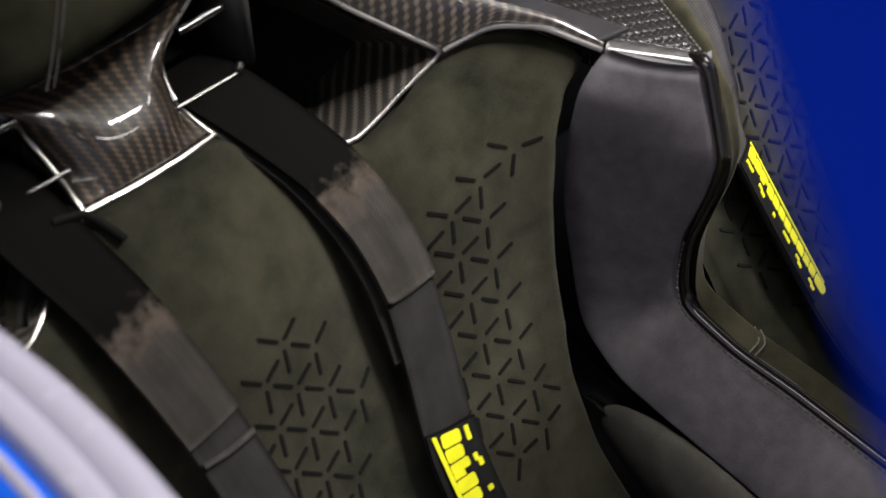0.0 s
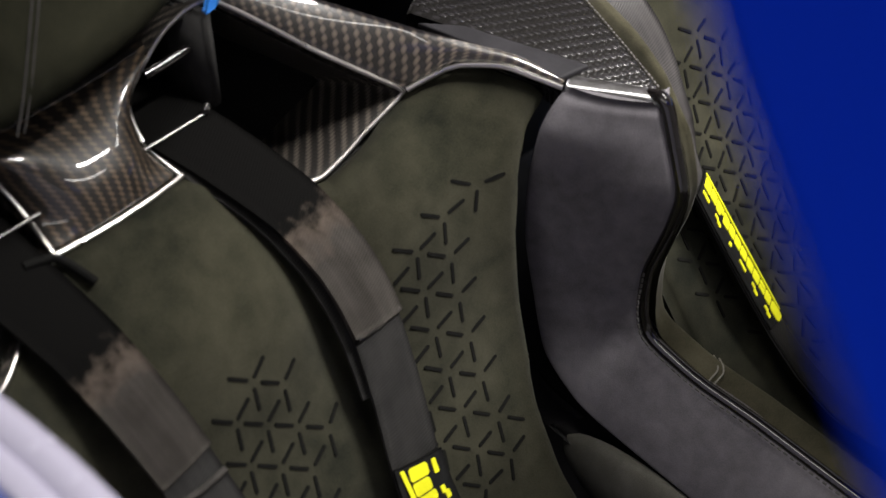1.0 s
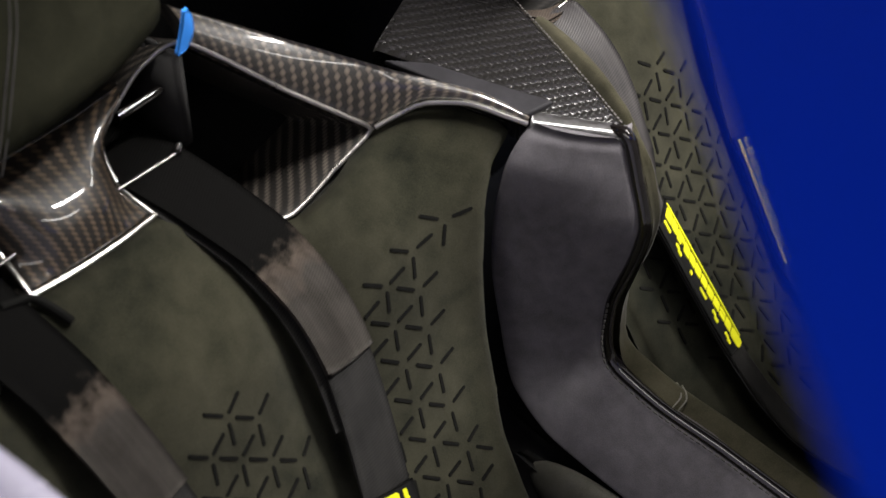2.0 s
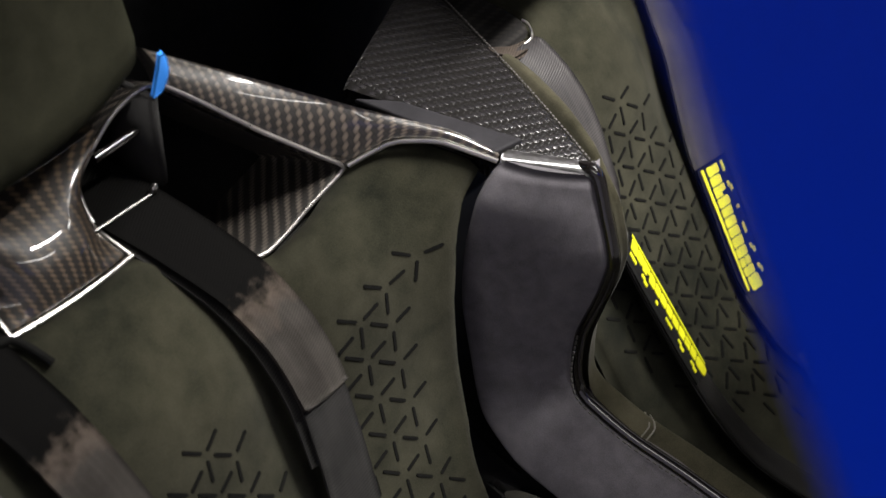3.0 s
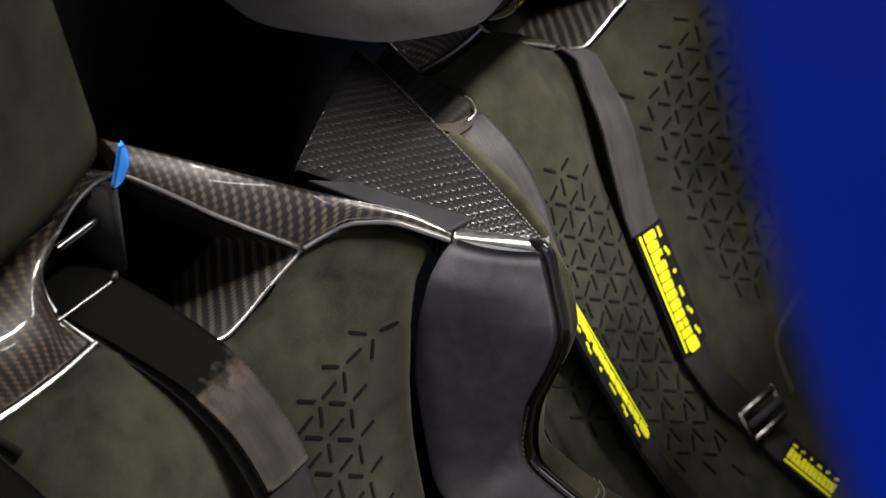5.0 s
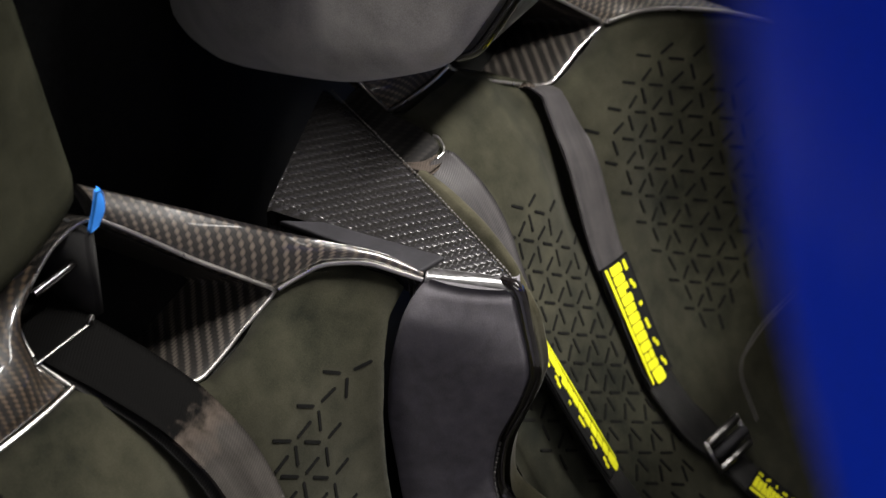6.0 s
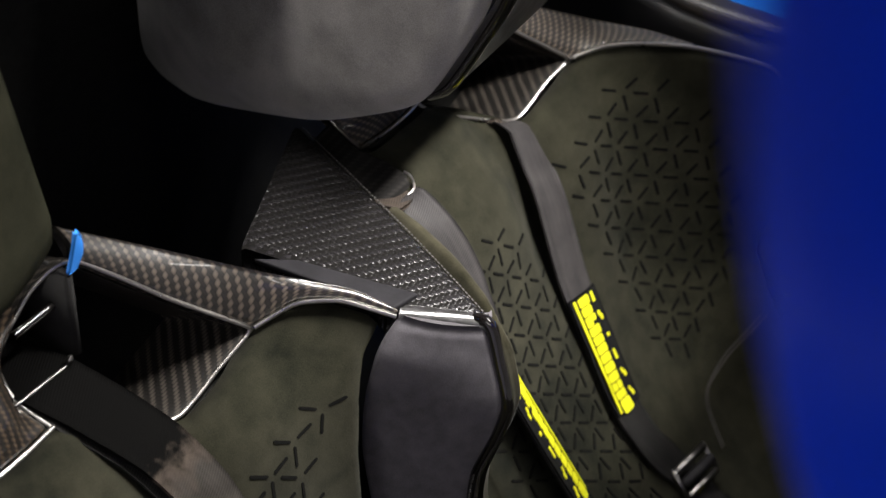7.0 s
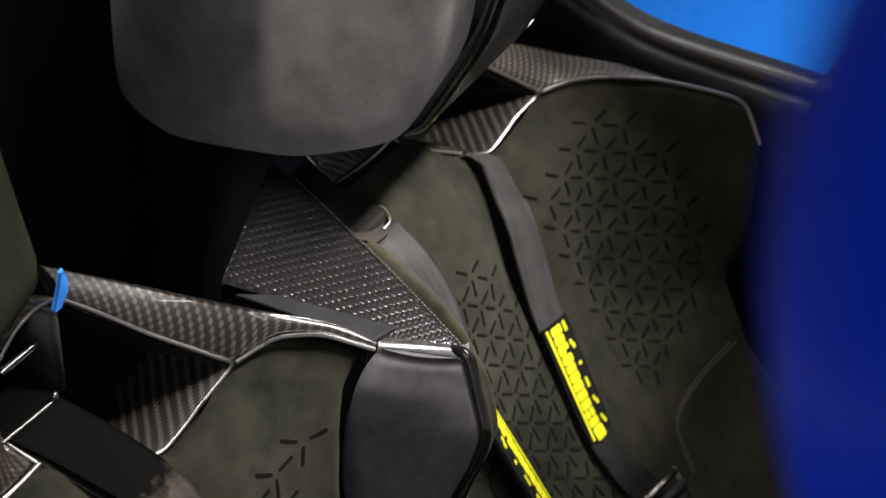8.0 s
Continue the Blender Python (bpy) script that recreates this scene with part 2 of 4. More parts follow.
def finish(name, verts, faces, uvs, material, parent=None, label="", smooth=True):
    me = bpy.data.meshes.new(name)
    me.from_pydata([tuple(v) for v in verts], [], faces)
    layer = me.uv_layers.new(name="UVMap")
    for loop in me.loops:
        layer.data[loop.index].uv = uvs[loop.vertex_index]
    me.polygons.foreach_set("use_smooth", [smooth] * len(me.polygons))
    me.materials.append(material)
    me.update()
    ob = new(name, me)
    if parent is not None:
        ob.parent = parent
        ob.matrix_parent_inverse = Matrix.Translation(-parent.location)
    return tagged(ob, label)


def part(name, bm, material, parent, label="", smooth=False):
    me = bpy.data.meshes.new(name)
    bm.to_mesh(me)
    bm.free()
    me.materials.append(material)
    me.polygons.foreach_set("use_smooth", [smooth] * len(me.polygons))
    ob = new(name, me)
    if parent is not None:
        ob.parent = parent
        ob.matrix_parent_inverse = Matrix.Translation(-parent.location)
    return tagged(ob, label)


def spline(points, n):
    """n+1 evenly spaced points of a smooth curve through the points."""
    p = np.array(points, float)
    if len(p) == 2:
        return p[0] + np.linspace(0, 1, n + 1)[:, None] * (p[1] - p[0])
    out = []
    for i in range(len(p) - 1):
        a, b = p[i], p[i + 1]
        ta = (p[i + 1] - p[i - 1]) / 2 if i else b - a
        tb = (p[i + 2] - p[i]) / 2 if i + 2 < len(p) else b - a
        for s in np.linspace(0, 1, 24, endpoint=False):
            h = s * s * (3 - 2 * s)
            out.append((1 - h) * a + h * b + s * (1 - s) * ((1 - s) * (ta - (b - a)) - s * (tb - (b - a))))
    out.append(p[-1])
    out = np.array(out)
    run = np.r_[0, np.cumsum(np.linalg.norm(np.diff(out, axis=0), axis=1))]
    at = np.linspace(0, run[-1], n + 1)
    return np.stack([np.interp(at, run, out[:, k]) for k in range(3)], 1)


def sheet(name, grid, material, parent=None, label="", thick=0.0, away=None, flat=None):
    """A smooth sheet over a grid of places, closed to a solid of that thickness on the side of away."""
    g = np.array(grid, float)
    n, m = g.shape[:2]
    du = np.r_[0, np.cumsum(np.linalg.norm(np.diff(g.mean(1), axis=0), axis=1))]
    dv = np.r_[0, np.cumsum(np.linalg.norm(np.diff(g.mean(0), axis=0), axis=1))]
    verts = list(g.reshape(-1, 3))
    uvs = [(du[i], dv[j]) for i in range(n) for j in range(m)] if flat is None else [(float(v @ np.array(flat[0])), float(v @ np.array(flat[1]))) for v in verts]
    idx = lambda i, j: i * m + j  # noqa: E731
    faces = [(idx(i, j), idx(i, j + 1), idx(i + 1, j + 1), idx(i + 1, j)) for i in range(n - 1) for j in range(m - 1)]
    if thick:
        back = g.reshape(-1, 3) + thick * np.array(Vector(away).normalized())
        off = len(verts)
        verts += list(back)
        uvs += uvs
        faces += [tuple(off + k for k in reversed(f)) for f in faces]
        rim = [idx(i, 0) for i in range(n)] + [idx(n - 1, j) for j in range(1, m)] + [idx(i, m - 1) for i in range(n - 2, -1, -1)] + [idx(0, j) for j in range(m - 2, 0, -1)]
        for a, b in zip(rim, rim[1:] + rim[:1]):
            faces.append((b, a, a + off, b + off))
    return finish(name, verts, faces, uvs, material, parent, label)


def rounded(grid, away, radius, sides=(1, 1, 1, 1)):
    """Turns the rim of a grid away by rows that follow a quarter round. sides: first row, last row, first column, last column."""
    g = np.array(grid, float)
    w = np.array(Vector(away).normalized())
    for axis, first, last in ((0, sides[0], sides[1]), (1, sides[2], sides[3])):
        a = np.moveaxis(g, axis, 0)
        run = np.r_[0, np.cumsum(np.linalg.norm(np.diff(a, axis=0), axis=2).mean(1))]
        for k in range(len(a)):
            d = min(run[k] if first else 9, run[-1] - run[k] if last else 9)
            if d < radius:
                a[k] += w * (radius - math.sqrt(max(radius * radius - (radius - d) ** 2, 0)))
    return g


def loft(curves, n, m, bulge=0.0, away=(0, 0, 0)):
    """A grid between curves (each a list of places): n steps along, m across."""
    rails = [spline(c, n) for c in curves]
    rows = []
    for i in range(n + 1):
        row = spline([r[i] for r in rails], m)
        s = np.linspace(-1, 1, m + 1)
        rows.append(row - bulge * (1 - s ** 2)[:, None] * np.array(away))
    return np.array(rows)


def ribbon(name, path, widths, across, material, parent, label="", thick=0.0022, n=60):
    """A strap along a path; across: its width direction at each path point."""
    c = spline(path, n)
    turn = np.array(across, float)
    wv = np.stack([np.interp(np.linspace(0, 1, n + 1), np.linspace(0, 1, len(turn)), turn[:, q]) for q in range(3)], 1)
    wd = np.interp(np.linspace(0, 1, n + 1), np.linspace(0, 1, len(widths)), widths)
    rows = []
    for i in range(n + 1):
        t = c[min(i + 1, n)] - c[max(i - 1, 0)]
        t /= np.linalg.norm(t)
        a = wv[i] - (wv[i] @ t) * t
        a /= np.linalg.norm(a)
        up = np.cross(a, t)
        up = -up if up[1] > 0 else up
        rows.append([c[i] + a * wd[i] * s + up * 0.0022 * (1 - 4 * s * s) for s in np.linspace(-0.5, 0.5, 9)])
    g = np.array(rows)
    nrm = np.cross(g[n // 2, 8] - g[n // 2, 0], c[n // 2 + 1] - c[n // 2])
    nrm /= np.linalg.norm(nrm)
    if nrm[1] < 0:
        nrm = -nrm
    return sheet(name, g, material, parent, label, thick, nrm), g


def tube(name, path, radius, material, parent, label="", n=60, sides=8, squash=(1, 1)):
    c = spline(path, n)
    rows = []
    for i in range(n + 1):
        t = c[min(i + 1, n)] - c[max(i - 1, 0)]
        t /= np.linalg.norm(t)
        a = np.cross(t, (0.9, 0.1, 0.42))
        a /= np.linalg.norm(a)
        b = np.cross(t, a)
        rows.append([c[i] + radius * (squash[0] * math.cos(k * 2 * math.pi / sides) * a + squash[1] * math.sin(k * 2 * math.pi / sides) * b) for k in range(sides + 1)])
    return sheet(name, rows, material, parent, label)


def slab(name, corners, away, thick, material, parent=None, label="", bevel=0.0):
    bm = bmesh.new()
    top = [bm.verts.new(c) for c in corners]
    w = Vector(away).normalized() * thick
    low = [bm.verts.new(Vector(c) + w) for c in corners]
    bm.faces.new(top)
    bm.faces.new(list(reversed(low)))
    k = len(top)
    for i in range(k):
        bm.faces.new((top[(i + 1) % k], top[i], low[i], low[(i + 1) % k]))
    bmesh.ops.recalc_face_normals(bm, faces=bm.faces)
    if bevel:
        bmesh.ops.bevel(bm, geom=list(bm.edges), offset=bevel, segments=3, profile=0.5, affect="EDGES")
    return part(name, bm, material, parent, label)


def box(name, lo, hi, material, parent=None, label="", bevel=0.0):
    (x0, y0, z0), (x1, y1, z1) = lo, hi
    return slab(name, [(x0, y0, z1), (x1, y0, z1), (x1, y1, z1), (x0, y1, z1)], (0, 0, -1), z1 - z0, material, parent, label, bevel)


# ---------------------------------------------------------------- the seat's back surface
MID_Z = [0.30, 0.38, 0.45, 0.55, 0.62, 0.68, 0.72, 0.75, 0.78, 0.82]
MID_Y = [-0.36, -0.24, -0.17, -0.105, -0.065, -0.040, -0.015, 0.020, 0.055, 0.095]
SIDE_Z = [0.30, 0.38, 0.45, 0.54, 0.60, 0.67, 0.72, 0.75, 0.78, 0.82]
SIDE_Y = [-0.36, -0.24, -0.17, -0.110, -0.088, -0.070, -0.052, -0.030, -0.004, 0.030]


def back_raw(x, z):
    w = min(max((abs(x) - 0.10) / 0.14, 0), 1)
    w = w * w * (3 - 2 * w)
    d = max(abs(x) - 0.25, 0)
    y = (1 - w) * np.interp(z, MID_Z, MID_Y) + w * np.interp(z, SIDE_Z, SIDE_Y) - 0.6 * d - 4 * d * d
    top = min(max((z - 0.50) / 0.15, 0), 1)
    return y + top * (0.026 * math.exp(-(((abs(x) - 0.118) / 0.024) ** 2)) - 0.010 * math.exp(-((x / 0.065) ** 4)))


@functools.lru_cache(maxsize=None)
def back_y(x, z):
    """Depth of the padded back at x from the seat's middle, at height z: soft foam has no kinks."""
    return float(np.mean([back_raw(x + u, z + v) for u in (-0.022, -0.011, 0, 0.011, 0.022) for v in (-0.014, 0, 0.014)]))


def back_normal(x, z):
    e = 0.004
    n = Vector(((back_y(x + e, z) - back_y(x - e, z)) / (2 * e), -1, (back_y(x, z + e) - back_y(x, z - e)) / (2 * e)))
    return n.normalized()


NEAR_TOP = ([0.0, 0.06, 0.11, 0.155, 0.20, 0.247, 0.275, 0.30, 0.33, 0.37, 0.42], [0.782, 0.782, 0.760, 0.741, 0.760, 0.783, 0.797, 0.796, 0.778, 0.768, 0.745])
FAR_TOP = ([0.0, 0.06, 0.11, 0.155, 0.20, 0.252, 0.277, 0.307, 0.344, 0.367, 0.388, 0.41], [0.790, 0.788, 0.764, 0.741, 0.760, 0.778, 0.784, 0.784, 0.779, 0.772, 0.761, 0.740])


def back_pad(seat, cx, left, right, outline, material):
    """left, right: rows of height and x of the pad's side edges; outline: of x and height of its top."""
    n, m = 64, 110
    grid = []
    for i in range(n + 1):
        v = i / n
        row = []
        for j in range(m + 1):
            s = j / m
            z = 0.30 + v * 0.47
            x = (1 - s) * np.interp(z, *left) + s * np.interp(z, *right)
            z = 0.30 + v * (np.interp(abs(x), *outline) - 0.30)
            row.append((cx + x, back_y(x, z), z))
        grid.append(row)
    grid = rounded(grid, (0, 0.9, -0.3), 0.012, (0, 1, 1, 1))
    return sheet("back_pad", grid, material, seat, "", 0.03, (0, 1, -0.2))


def dash_mesh(length, width, deep):
    """One slotted perforation: a flat capsule, a hair proud of the suede."""
    bm = bmesh.new()
    ring = []
    for sx in (1, -1):
        for k in range(5):
            a = (-math.pi / 2 + math.pi * k / 4) if sx > 0 else (math.pi / 2 + math.pi * k / 4)
            ring.append((sx * (length - width) / 2 + math.cos(a) * width / 2, math.sin(a) * width / 2))
    top = [bm.verts.new((x, y, deep)) for x, y in ring]
    low = [bm.verts.new((x, y, -0.002)) for x, y in ring]
    bm.faces.new(top)
    for k in range(len(ring)):
        bm.faces.new((low[k], low[(k + 1) % len(ring)], top[(k + 1) % len(ring)], top[k]))
    me = bpy.data.meshes.new("perforation")
    bm.to_mesh(me)
    bm.free()
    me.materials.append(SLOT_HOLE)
    return me


DASH = dash_mesh(0.0190, 0.0031, 0.0005)


# nets of stars over the pads: x and z as polynomials of the two steps
NEAR_SIDE = ((0.261261, -0.009303, 0.002383, -0.000234, 0.026971, 0.00183, -0.000319, -0.000477, -0.00039, -0.000678), (0.709663, -0.028383, -0.002781, 0.000288, -0.014678, -0.002572, 0.000395, 0.000515, 0.000537, 0.000821))
NEAR_MIDDLE = ((0.010148, -0.002315, -0.000446, 0.024543, -0.000341, 0.000515), (0.669383, -0.03516, 0.000432, -0.016854, 0.000137, -0.000502))
FAR_SIDE = ((0.277175, -0.003321, 0.002584, -0.000226, 0.027503, 0.000382, -0.000181, -0.001893, 0.000142, 0.000285), (0.739727, -0.02928, -0.001993, 0.000172, -0.007892, -0.000569, 0.000154, 0.001792, -4.9e-05, -0.00022))
FAR_MIDDLE = ((0.012388, -0.002835, 0.00055, 2.1e-05, 0.030153, -0.001298, 0.000117, 0.001799, -0.000318, -1e-06), (0.681361, -0.033886, 6.1e-05, -1.2e-05, -0.020472, 0.00126, -5.8e-05, -0.001437, 0.000271, 1.3e-05))


def net_place(form, i, j):
    deg = 3 if len(form[0]) == 10 else 2
    powers = [(a, b) for a in range(deg + 1) for b in range(deg + 1 - a)]
    return [sum(c * i ** a * j ** b for c, (a, b) in zip(f, powers)) for f in form]


def perforate(pad, cx, form, cells, edge):
    """Three-spoked stars of slots on a net."""
    for i, j, which in cells:
        for k in which:
            di, dj = ((-0.43, 0.0), (0.39, -0.34), (-0.05, 0.41))[k]
            (x, z), (x1, z1), (x0, z0) = (net_place(form, i + di * e, j + dj * e) for e in (1, 1.2, 0.8))
            if x > np.interp(z, *edge) - 0.022:
                continue
            t = (Vector((x1, back_y(x1, z1), z1)) - Vector((x0, back_y(x0, z0), z0))).normalized()
            nrm = back_normal(x, z)
            nrm = (nrm - nrm.dot(t) * t).normalized()
            m = Matrix((t, nrm.cross(t), nrm)).transposed().to_4x4()
            m.translation = Vector((cx + x, back_y(x, z), z)) + nrm * 0.0004
            ob = new("perforation", DASH)
            ob.parent = pad
            ob.matrix_basis = m


# ---------------------------------------------------------------- carbon yoke round the belt slots
# edge of the tongue, from its front corner back to the neck and up into the shoulder arch
STEM = [(0.061, 0.061, 0.778), (0.057, 0.090, 0.791), (0.0585, 0.105, 0.805), (0.063, 0.115, 0.820), (0.071, 0.112, 0.838), (0.094, 0.110, 0.861), (0.116, 0.108, 0.873)]


def yoke(seat, cx, weave, sides=(1, -1), bands=(1, -1), far=False):
    """Shoulder bands, slot tunnels and the tongue between them; places are from the seat's middle."""
    for s in sides:
        P = lambda pts: [(cx + s * x, y, z) for x, y, z in pts]  # noqa: E731
        up = [(0.146, 0.116, 0.905), (0.205, 0.070, 0.868), (0.275, 0.000, 0.826), (0.320, -0.055, 0.803), (0.338, -0.090, 0.785)]
        low = [(0.145, 0.092, 0.878), (0.195, 0.046, 0.830), (0.247, -0.001, 0.786), (0.280, -0.022, 0.799), (0.307, -0.050, 0.797), (0.322, -0.072, 0.788), (0.334, -0.091, 0.780)]
        if far:
            up = [(0.150, 0.105, 0.882), (0.195, 0.075, 0.852), (0.255, 0.045, 0.826), (0.314, 0.000, 0.798), (0.350, -0.050, 0.784), (0.362, -0.105, 0.777)]
            low = [(0.145, 0.092, 0.868), (0.195, 0.046, 0.824), (0.250, -0.004, 0.781), (0.277, -0.024, 0.787), (0.307, -0.053, 0.787), (0.344, -0.100, 0.781)]
            rim = low[2:] + [(0.367, -0.142, 0.773), (0.386, -0.182, 0.763), (0.392, -0.200, 0.750), (0.391, -0.222, 0.710)]
        else:
            rim = low[2:]
        if s in bands:
            tube("pad_glint", P([(x, y - 0.003, z) for x, y, z in rim]), 0.0024, GLINT_METAL, seat, "bright metal line for the highlight on the edge over the pad", 48)
            g = loft([P(up), P(low)], 40, 10, 0.004, (0, 1, -0.6))
            g = rounded(g, (0, 0.8, -0.6), 0.006, (0, 0, 0, 1))
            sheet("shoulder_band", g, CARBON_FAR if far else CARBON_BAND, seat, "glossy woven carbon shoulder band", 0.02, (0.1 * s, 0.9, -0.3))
        loop = STEM + [(0.145, 0.094, low[0][2]), (0.195, 0.046, low[1][2])] + [(0.238, 0.006, low[2][2] + 0.006), (0.245, 0.000, low[2][2] - 0.001), (0.241, 0.000, low[2][2] - 0.006),
                (0.205, 0.006, 0.762), (0.155, 0.013, 0.742), (0.105, 0.040, 0.758), (0.061, 0.061, 0.778)]
        ring = spline(P(loop), 72)
        tun = np.array([ring, ring + (0, 0.004, 0.001), ring + (0, 0.02, -0.004), ring + (0, 0.05, -0.012), ring + (0, 0.10, -0.03)])
        sheet("slot_tunnel", tun, CARBON_SLOT, seat, "dark carbon belt slot")
        tube("lip_glint", P(loop), 0.0021, GLINT_METAL, seat, "bright metal line for the highlight on the belt slot's lip", 72)
        if not far:
            tube("belt_bar", P([(0.050, 0.086, 0.797), (0.115, 0.086, 0.797)]), 0.0015, STEEL, seat, "thin steel belt bar", 8)
            bm = bmesh.new()
            bmesh.ops.create_cube(bm, size=1, matrix=Matrix.Translation((cx + s * 0.130, 0.128, 0.835)) @ Matrix.Diagonal((0.012, 0.078, 0.088, 1)))
            bmesh.ops.bevel(bm, geom=list(bm.edges), offset=0.004, segments=3, affect="EDGES")
            part("slot_web", bm, HOLE, seat, "black web across the belt slot", True)
            bm = bmesh.new()
            bmesh.ops.create_cube(bm, size=1, matrix=Matrix.Translation((cx + s * 0.113, 0.085, 0.8015)) @ pose(0, 0, 0, 20, 0, 15) @ Matrix.Diagonal((0.006, 0.005, 0.010, 1)))
            bmesh.ops.bevel(bm, geom=list(bm.edges), offset=0.0015, segments=2, affect="EDGES")
            part("bar_clip", bm, GLINT_METAL, seat, "small polished clip on the belt bar", True)
            tube("slot_bar", P([(0.074, 0.104, 0.844), (0.120, 0.104, 0.846)]), 0.0038, GLOSS_BLACK, seat, "black cross bar in the slot", 8, 12)
        # near-black cap stands in for the shade deep in the slot
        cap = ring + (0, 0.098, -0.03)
        finish("slot_shade_cap", cap[:-1], [tuple(range(len(cap) - 1))], [(0, 0)] * len(cap), SLOT_HOLE, seat)
    dx, dy, dz, k = (0.006, 0.022, 0.007, 0.90) if far else (0, 0, 0, 1)
    S = lambda x, y, z: (cx + dx + k * x, y + dy, z + dz)  # noqa: E731
    if far:
        plate = [[(0.5000, 0.119, 0.801), (0.4850, 0.0755, 0.7945), (0.4960, 0.052, 0.7825), (0.5045, 0.030, 0.7685), (0.4985, 0.0205, 0.7605)],
                 [(0.480, 0.135, 0.776), (0.458, 0.085, 0.770), (0.450, 0.058, 0.762), (0.455, 0.036, 0.755), (0.462, 0.028, 0.752)]]
        g = rounded(loft(plate, 28, 20), (0, 0.8, -0.6), 0.003, (0, 1, 1, 0))
        sheet("slot_plate", g, CARBON_MATT, seat, "dark woven plate over the belt", 0.004, (0, 0.8, -0.6))
        tube("plate_glint", [(0.5035, 0.034, 0.7705), (0.5055, 0.0285, 0.7675), (0.5025, 0.0215, 0.7620), (0.495, 0.0175, 0.7590), (0.474, 0.021, 0.7545)], 0.0013, GLINT_METAL, seat, "bright metal line for the glint on the plate's corner", 20)
    tube("tongue_glint", [S(0.061 * e, 0.059 - 0.004 * (1 - e * e), 0.779) for e in (-1, -0.5, 0, 0.5, 1)], 0.0021, GLINT_METAL, seat, "bright metal line for the highlight on the tongue's lower edge", 30)
    if far:
        tube("lip_glint", [S(-x, y, z) for x, y, z in STEM[:5]], 0.0021, GLINT_METAL, seat, "bright metal line for the highlight on the belt slot's lip", 30)
    crown = [(0.057, 0.778), (0.0595, 0.794), (0.0655, 0.809), (0.077, 0.822), (0.093, 0.832), (0.112, 0.839), (0.130, 0.844)]
    rails = []
    for w in (-1, -0.9, -0.75, -0.5, -0.25, 0, 0.25, 0.5, 0.75, 0.9, 1):
        h = 1 - abs(w) ** 3
        rails.append([S(w * x, y * (1 - h) + h * cy, z * (1 - h) + h * cz) for (x, y, z), (cy, cz) in zip(STEM, crown)])
    g = loft(rails, 48, 32)
    g = rounded(g, (0, 1, -0.3), 0.005, (1, 0, 1, 1))
    sheet("tongue", g, weave, seat, "glossy woven carbon tongue between the slots", 0.010, (0, 1, -0.2))


# ---------------------------------------------------------------- seats
NEAR, FAR = -0.045, 0.545


def net(rows):
    """Net cells from rows of (j, first i, last i)."""
    return [(i, j, (0, 1, 2)) for j, i0, i1 in rows for i in range(i0, i1 + 1)]


def seat_base(seat, cx, x0, x1):
    """Cushion and shell that carry the back, down to the cockpit floor."""
    g = loft([[(cx + x0, -0.35, 0.325), (cx + x0, -0.55, 0.30), (cx + x0, -0.80, 0.335)], [(cx + x1, -0.35, 0.325), (cx + x1, -0.55, 0.30), (cx + x1, -0.80, 0.335)]], 30, 30, -0.012, (0, 0, 1))
    sheet("seat_cushion", rounded(g, (0, 0, -1), 0.03), OLIVE, seat, "", 0.05, (0, 0, -1))
    g = [[(cx + x0 + (x1 - x0) * i / 10, y, z) for y, z in ((-0.82, 0.27), (-0.55, 0.245), (-0.34, 0.26), (-0.19, 0.38), (-0.085, 0.52), (0.0, 0.68))] for i in range(11)]
    sheet("seat_shell", g, CARBON_DARK, seat, "dark woven carbon seat shell", 0.02, (0, 0.6, -1))
    box("seat_foot", (cx + x0 + 0.05, -0.75, 0.139), (cx + x1 - 0.05, -0.30, 0.25), BLACK, seat, "", 0.005)


near_seat = empty("racing_seat", (NEAR, 0.0, 0.3), "olive suede racing seat with perforated back and carbon yoke", "car seat", "seats")
NEAR_EDGE = ([0.30, 0.45, 0.503, 0.537, 0.586, 0.643, 0.69, 0.73, 0.764, 0.78], [0.246, 0.250, 0.258, 0.269, 0.275, 0.283, 0.295, 0.312, 0.332, 0.338])
near_pad = back_pad(near_seat, NEAR, ([0.30, 0.78], [-0.27, -0.33]), NEAR_EDGE, NEAR_TOP, OLIVE)
seat_base(near_seat, NEAR, -0.255, 0.235)
yoke(near_seat, NEAR, CARBON)
# blue sheet that draws the blue reflection on the carbon corner
trim = [[(0.083, 0.088, 0.878), (0.088, 0.087, 0.892), (0.091, 0.086, 0.903), (0.094, 0.086, 0.913)], [(0.092, 0.088, 0.879), (0.097, 0.085, 0.892), (0.098, 0.085, 0.902), (0.0965, 0.086, 0.912)], [(0.1015, 0.092, 0.880), (0.1055, 0.091, 0.892), (0.1045, 0.091, 0.903), (0.0995, 0.089, 0.912)]]
sheet("corner_reflection", loft(trim, 20, 12), REFLECTED_BLUE, near_seat, "small blue sheet drawn for a reflection on the carbon corner", 0.004, (0, 1, 0.2))
# bar added in place of the slot's glossy black corner
tube("slot_corner", [(-0.134, 0.058, 0.786), (-0.112, 0.052, 0.783), (-0.104, 0.038, 0.775), (-0.0995, 0.025, 0.767)], 0.0036, SLOT_HOLE, near_seat, "matt black bar standing in for the slot's black corner", 20, 10)
perforate(near_pad, NEAR, NEAR_MIDDLE, net([(0, 0, 1), (1, -1, 2), (2, -1, 1), (3, -2, 1), (4, -2, 1), (5, -2, 1)]), NEAR_EDGE)
